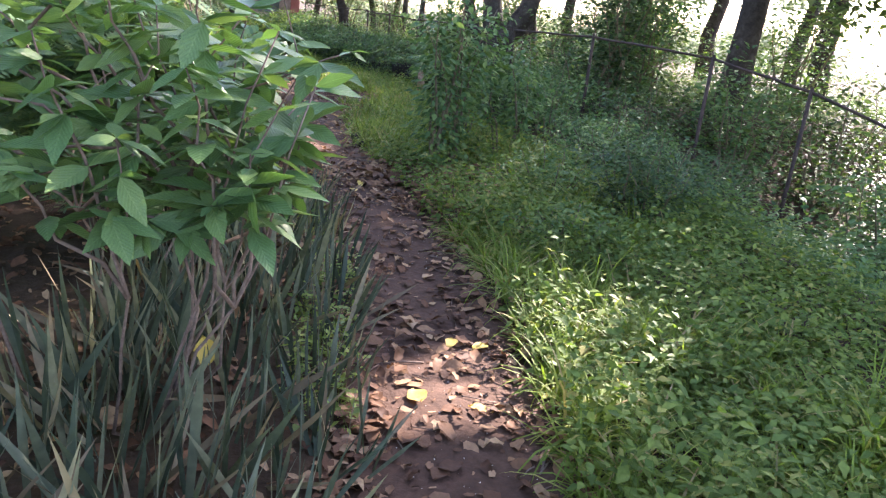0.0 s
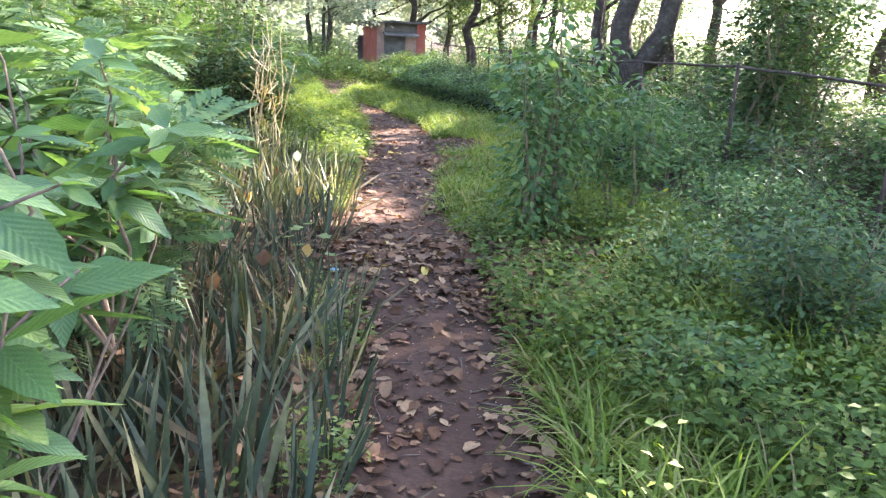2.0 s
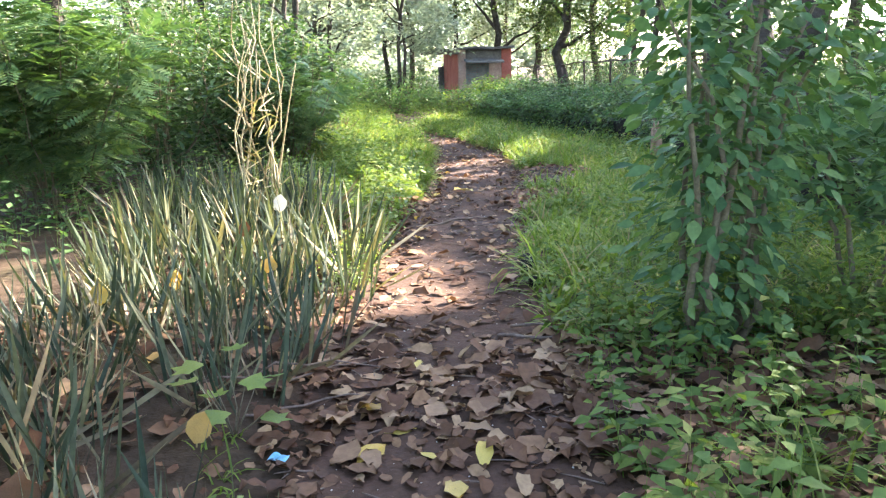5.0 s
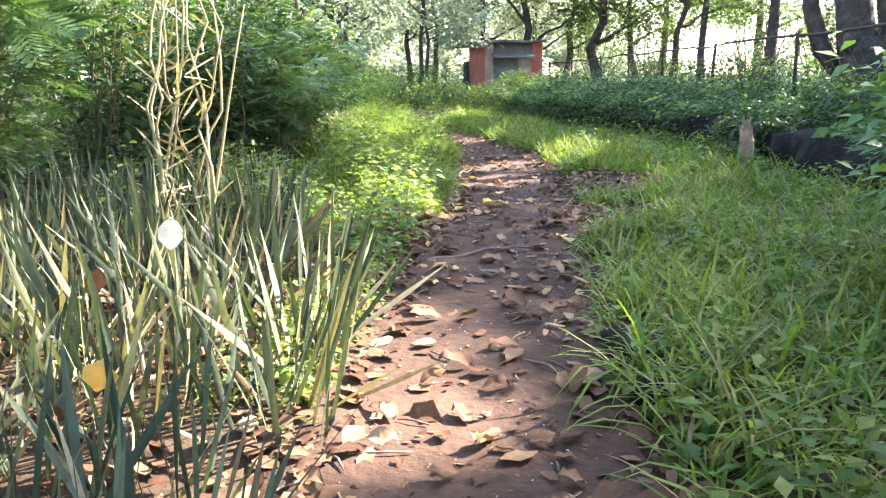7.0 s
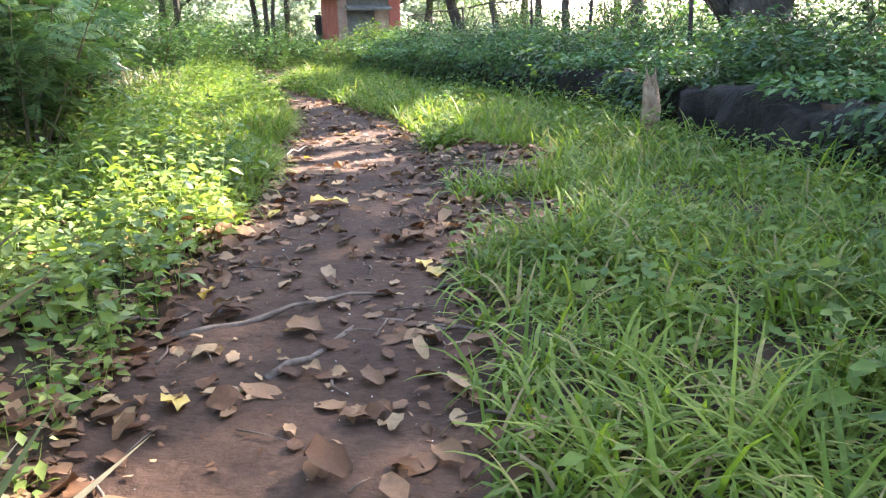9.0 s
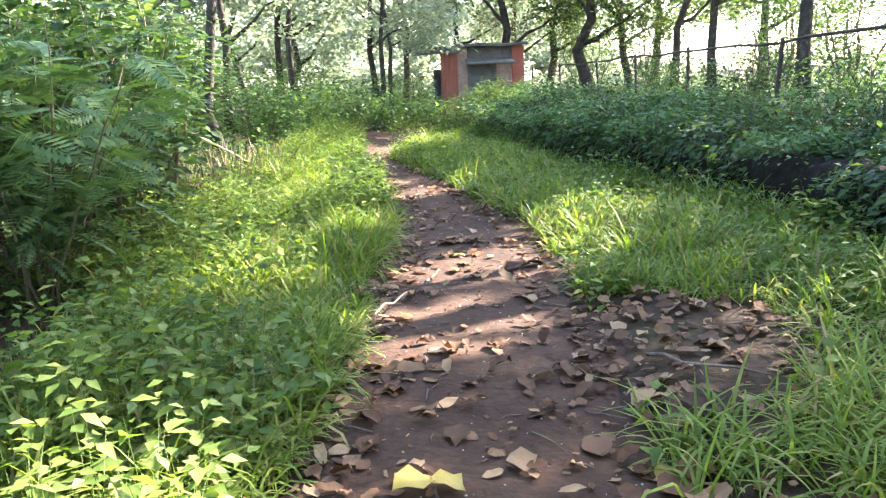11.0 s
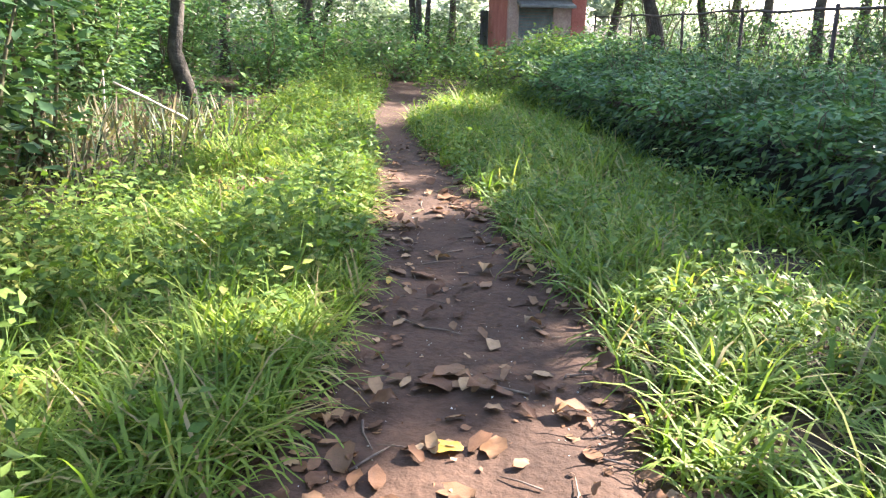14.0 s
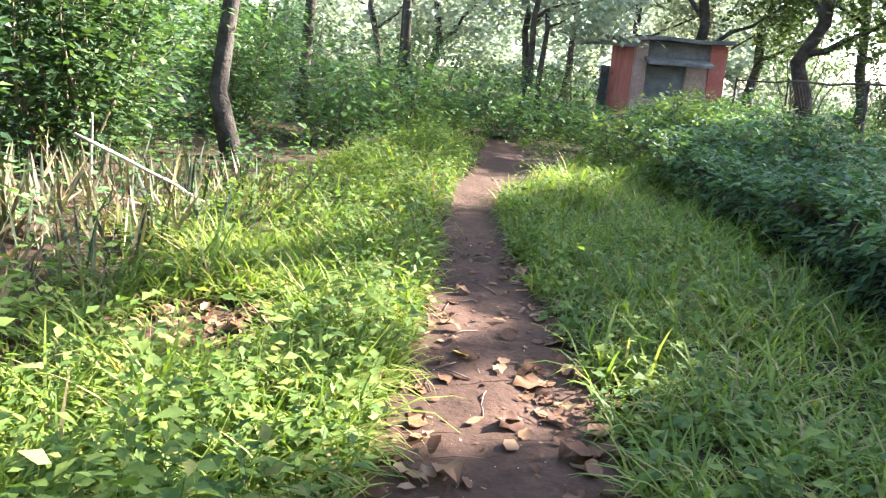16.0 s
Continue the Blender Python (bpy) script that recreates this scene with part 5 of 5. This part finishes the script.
# grit
c = Cloud()
q = meadow(4200, -2.5, 1.2, 5.0, 25.0, lambda x, y: on_path(x, y, -0.05) & (patchy(x, y, 1.4) > -0.5))
oct_v = np.array([(1, 0, 0), (-1, 0, 0), (0, 1, 0), (0, -1, 0), (0, 0, 0.7), (0, 0, -0.7)], float)
oct_f = np.array([(0, 2, 4), (2, 1, 4), (1, 3, 4), (3, 0, 4), (2, 0, 5), (1, 2, 5), (3, 1, 5), (0, 3, 5)])
s = rng.uniform(0.002, 0.005, len(q)) * rng.choice([1, 1, 1, 1.6], len(q))
c.add((oct_v, oct_f), np.einsum("n,nij->nij", s, turned(around(len(q)), np.array((0, 0, 1.0)) + rng.normal(0, 0.3, (len(q), 3)), np.ones(len(q)), rng.uniform(0.6, 1, len(q)))), np.stack([q[:, 0], q[:, 1], path_top(q[:, 0], q[:, 1]) + 0.001], 1))
stuff("grit", c, PEBBLE, "pale specks of grit on the dirt path", "grit")


# ---------------------------------------------------------------- sticks, stump, stalks
def stick(a, b, rad, label, mat=TWIG, seed=1, name="stick", sag=0.25):
    """A fallen stick from a to b, whose heights are above the ground."""
    a = (a[0], a[1], float(height(a[0], a[1])) + a[2] + 0.014)
    b = (b[0], b[1], float(height(b[0], b[1])) + b[2] + 0.014)
    p = bent(a, b, 8, sag, seed)
    p[1:-1, 2] = np.maximum(p[1:-1, 2], height(p[1:-1, 0], p[1:-1, 1]) + 0.01)
    v, f = tube(p, np.linspace(rad * 0.8, rad * 0.35, 8), 7, 0.2)
    return tagged(new(name, mesh_of(name, v, f, mat)), label, "stick")


for i, (a, b, rad) in enumerate([((-0.95, 15.35, 0), (-0.25, 15.75, 0.01), 0.016), ((-0.55, 15.0, 0), (-0.2, 15.6, 0), 0.018), ((-0.3, 15.55, 0), (0.1, 15.35, 0), 0.012), ((-1.55, 15.9, 0.02), (-1.0, 16.35, 0), 0.011), ((-1.0, 16.35, 0), (-0.78, 17.05, 0.02), 0.008), ((-1.35, 15.2, 0), (-0.95, 15.6, 0), 0.012), ((-0.9, 11.55, 0.02), (-0.35, 12.1, 0), 0.009), ((-1.1, 11.5, 0.03), (-0.4, 11.95, 0.01), 0.008), ((-0.8, 11.3, 0.01), (-0.3, 11.7, 0), 0.007), ((-1.2, 19.85, 0), (-1.17, 20.2, 0.01), 0.016), ((-1.3, 18.9, 0), (-1.22, 19.7, 0.01), 0.010), ((0.1, 16.9, 0.02), (0.75, 17.1, 0.06), 0.014), ((-0.3, 13.9, 0), (0.0, 13.6, 0), 0.010), ((0.05, 18.5, 0.01), (0.5, 18.2, 0.02), 0.012), ((-2.2, 24.3, 0), (-2.0, 23.8, 0), 0.006), ((0.1, 12.4, 0.02), (0.55, 12.35, 0.02), 0.012), ((0.15, 12.6, 0.01), (0.6, 12.5, 0.02), 0.010), ((0.75, 8.4, 0), (0.95, 8.0, 0.01), 0.008), ((-2.3, 16.6, 0.05), (-1.2, 16.7, 0.02), 0.014)]):
    stick(a, b, rad, "brown fallen twig lying among dead leaves", seed=70 + i)
stick((-5.35, 25.0, 0.62), (-4.75, 25.9, 0.02), 0.018, "pale weathered stick leaning down into grass", PALE_WOOD, 5, sag=0.05)
stick((-6.15, 25.9, -0.05), (-6.13, 25.93, 0.62), 0.022, "short pale upright broken stake in weeds", PALE_WOOD, 6, name="stake", sag=0.04)
stick((-6.5, 25.7, 0.12), (-6.1, 25.85, 0.05), 0.015, "short pale broken stick beside the stake", PALE_WOOD, 7)
stick((-5.6, 21.7, 0.9), (-5.2, 22.2, 2.6), 0.02, "pale bare leaning branch in the thicket", PALE_WOOD, 8, name="bare_branch", sag=0.12)
stick((1.75, 20.0, 0.0), (1.82, 20.3, 0.62), 0.008, "thin bare stick leaning on the wall", PALE_WOOD, 9, sag=0.1)


def stump():
    x, y = 1.62, 19.3
    g = float(height(x - 0.4, y))
    s = empty("tree_stump", x, y, g, "splintered pale brown broken tree stump before the wall", "stump")
    limb("trunk", [(0, 0, -0.1), (0, 0, 0.12), (0.01, 0, 0.3), (0.0, 0, 0.48)], [0.11, 0.085, 0.07, 0.062], STUMP, s, sides=10, wobble=0.16)
    for i in range(6):
        a = i * 1.05
        o = np.array((math.cos(a) * 0.04, math.sin(a) * 0.04, 0))
        limb("splinter", [o + (0, 0, 0.42), o * 1.1 + (0, 0, 0.5), o * 1.2 + (0, 0, 0.52 + 0.1 * ((i * 7) % 3) / 2)], [0.026, 0.02, 0.003], STUMP, s, sides=5)
    return s


stump()


def dry_stalks():
    x, y = -2.1, 14.75
    s = empty("dry_stalks", x, y, float(height(x, y)), "tall bundle of dry straw-coloured stalks among sword plants", "dry plant")
    for i in range(10):
        a = i * 2.399
        o = np.array((0.05 * math.cos(a), 0.05 * math.sin(a), 0))
        tip = o * (1.2 + 1.6 * (i % 3)) + np.array((0.03 + 0.05 * (i % 2), 0, 1.45 + 0.17 * (i % 5)))
        limb("stalk", bent(o, tip, 9, 0.30, 90 + i), np.linspace(0.010, 0.004, 9), STRAW, s, sides=5)
    limb("reed", bent((0.08, 0, 0.1), (0.36, 0.1, 1.42), 6, 0.03, 120), np.linspace(0.012, 0.003, 6), STRAW, s, "single pale reed leaning out")
    c = Cloud()
    n = 80
    p = np.stack([rng.normal(0, 0.08, n), rng.normal(0, 0.08, n), rng.uniform(0.35, 1.5, n)], 1)
    ln = rng.uniform(0.25, 0.55, n)
    c.add(BLADES[2], turned(around(n) + np.stack([np.zeros(n), np.zeros(n), rng.normal(0.5, 0.6, n)], 1), around(n) + (0, 0, 1), ln, np.full(n, 0.012)), p)
    child("dry_foliage", c.mesh("dry_foliage", STRAW), s)
    return s


dry_stalks()


def maple_like(x, y, seed):
    """A small seedling with lobed leaves."""
    g = float(height(x, y))
    s = empty("seedling", x, y, g, "small seedling with bright green lobed leaves", "plant")
    v, f = [(0, 0.35, 0)], []
    for i, (a, rr) in enumerate([(-2.6, 0.42), (-2.0, 0.5), (-1.35, 0.34), (-0.9, 0.62), (-0.4, 0.4), (0, 0.72), (0.4, 0.4), (0.9, 0.62), (1.35, 0.34), (2.0, 0.5), (2.6, 0.42)]):
        v.append((math.sin(a) * rr, 0.35 + math.cos(a) * rr, -0.05 + 0.06 * (i % 2)))
    f = [(0, i + 1, i) for i in range(1, len(v) - 1)] + [(0, 1, len(v) - 1)]
    me = mesh_of("leaf", v, f, BRIGHT_HERB)
    rr = np.random.default_rng(seed)
    for i in range(8):
        a = i * 2.4
        tip = np.array((math.cos(a) * 0.12, math.sin(a) * 0.12, 0.10 + 0.035 * i))
        limb("stalk", bent((0, 0, 0), tip, 4, 0.1, seed + i), [0.003, 0.003, 0.0025, 0.002], STEM, s, sides=4)
        m3 = turned(np.array([[math.cos(a), math.sin(a), -0.15]]), np.array([[0, 0, 1.0]]) + rr.normal(0, 0.2, (1, 3)), [0.11], [0.11])[0]
        ob = child("leaf", me, s)
        ob.matrix_local = Matrix([[*m3[j], tip[j]] for j in range(3)] + [[0, 0, 0, 1]])
    return s


maple_like(-0.78, 11.15, 31)

# scrap of blue litter
bm = bmesh.new()
bmesh.ops.create_grid(bm, x_segments=8, y_segments=6, size=0.035)
for v in bm.verts:
    v.co.z = 0.012 * math.sin(v.co.x * 90) * math.cos(v.co.y * 70) + 0.012
    v.co.y *= 0.7
me = bpy.data.meshes.new("plastic_scrap")
bm.to_mesh(me)
bm.free()
me.materials.append(BLUE_LITTER)
scrap = new("plastic_scrap", me)
scrap.location = (-0.55, 11.0, float(height(-0.55, 11.0)) + 0.025)
tagged(scrap, "crumpled scrap of blue plastic among dead leaves", "litter")


# stone half buried at the path's edge
def stone(x, y, size, seed):
    r = np.random.default_rng(seed)
    bm = bmesh.new()
    bmesh.ops.create_icosphere(bm, subdivisions=3, radius=1)
    for v in bm.verts:
        k = 1 + 0.22 * noise.noise(v.co * 1.7 + Vector((seed, 0, 0))) + 0.06 * noise.noise(v.co * 6)
        v.co = Vector((v.co.x * size[0], v.co.y * size[1], v.co.z * size[2])) * k
    for f in bm.faces:
        f.smooth = True
    me = bpy.data.meshes.new("stone")
    bm.to_mesh(me)
    bm.free()
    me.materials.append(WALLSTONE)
    ob = new("stone", me)
    ob.location = (x, y, float(path_top(np.array(x), np.array(y))) + size[2] * 0.4)
    ob.rotation_euler = (0, 0, r.uniform(0, 3))
    return tagged(ob, "dark rounded stone half buried at the path's edge", "stone")


stone(0.2, 13.85, (0.07, 0.17, 0.07), 3)
stone(0.28, 13.45, (0.06, 0.09, 0.05), 5)


# leaves caught among the sword plants
PALE_LEAF = leafy("pale_dead_leaf", [(0.0, (0.55, 0.50, 0.42)), (1.0, (0.70, 0.66, 0.58))], 0.6, 0.25, (1.1, 1.0, 0.8), 40.0, tone=1.0)
for i, (x, y, z, size, mat, words) in enumerate([(-1.37, 13.3, 0.52, 0.115, PALE_LEAF, "pale dead leaf caught among sword plants"), (-1.55, 13.1, 0.40, 0.10, LITTER, "brown dead leaf caught among sword plants"), (-1.2, 12.6, 0.3, 0.10, YELLOW, "orange dead leaf caught among sword plants"), (-1.65, 12.4, 0.25, 0.11, YELLOW, "orange dead leaf caught among sword plants"), (-1.9, 12.1, 0.25, 0.12, YELLOW, "orange dead leaf caught among sword plants"), (-0.65, 6.4, 0.28, 0.13, YELLOW, "yellow dead leaf caught among sword plants"), (-0.9, 10.2, 0.3, 0.12, LITTER, "brown dead leaf caught among sword plants"), (-1.1, 9.7, 0.28, 0.12, LITTER, "brown dead leaf caught among sword plants"), (-0.75, 10.8, 0.2, 0.11, YELLOW, "yellow dead leaf caught among sword plants")]):
    v, f = DRY[i % 4]
    ob = new("caught_leaf", mesh_of("caught_leaf", v, f, mat))
    m3 = turned(np.array([[0.3 * math.sin(i), 0.2, 1.0]]), np.array([[0.3, -1.0, 0.2]]), [size], [size * 0.8])[0]
    ob.matrix_world = Matrix([[*m3[j], (x, y, z)[j]] for j in range(3)] + [[0, 0, 0, 1]])
    tagged(ob, words, "leaf", "leaves caught among plants")
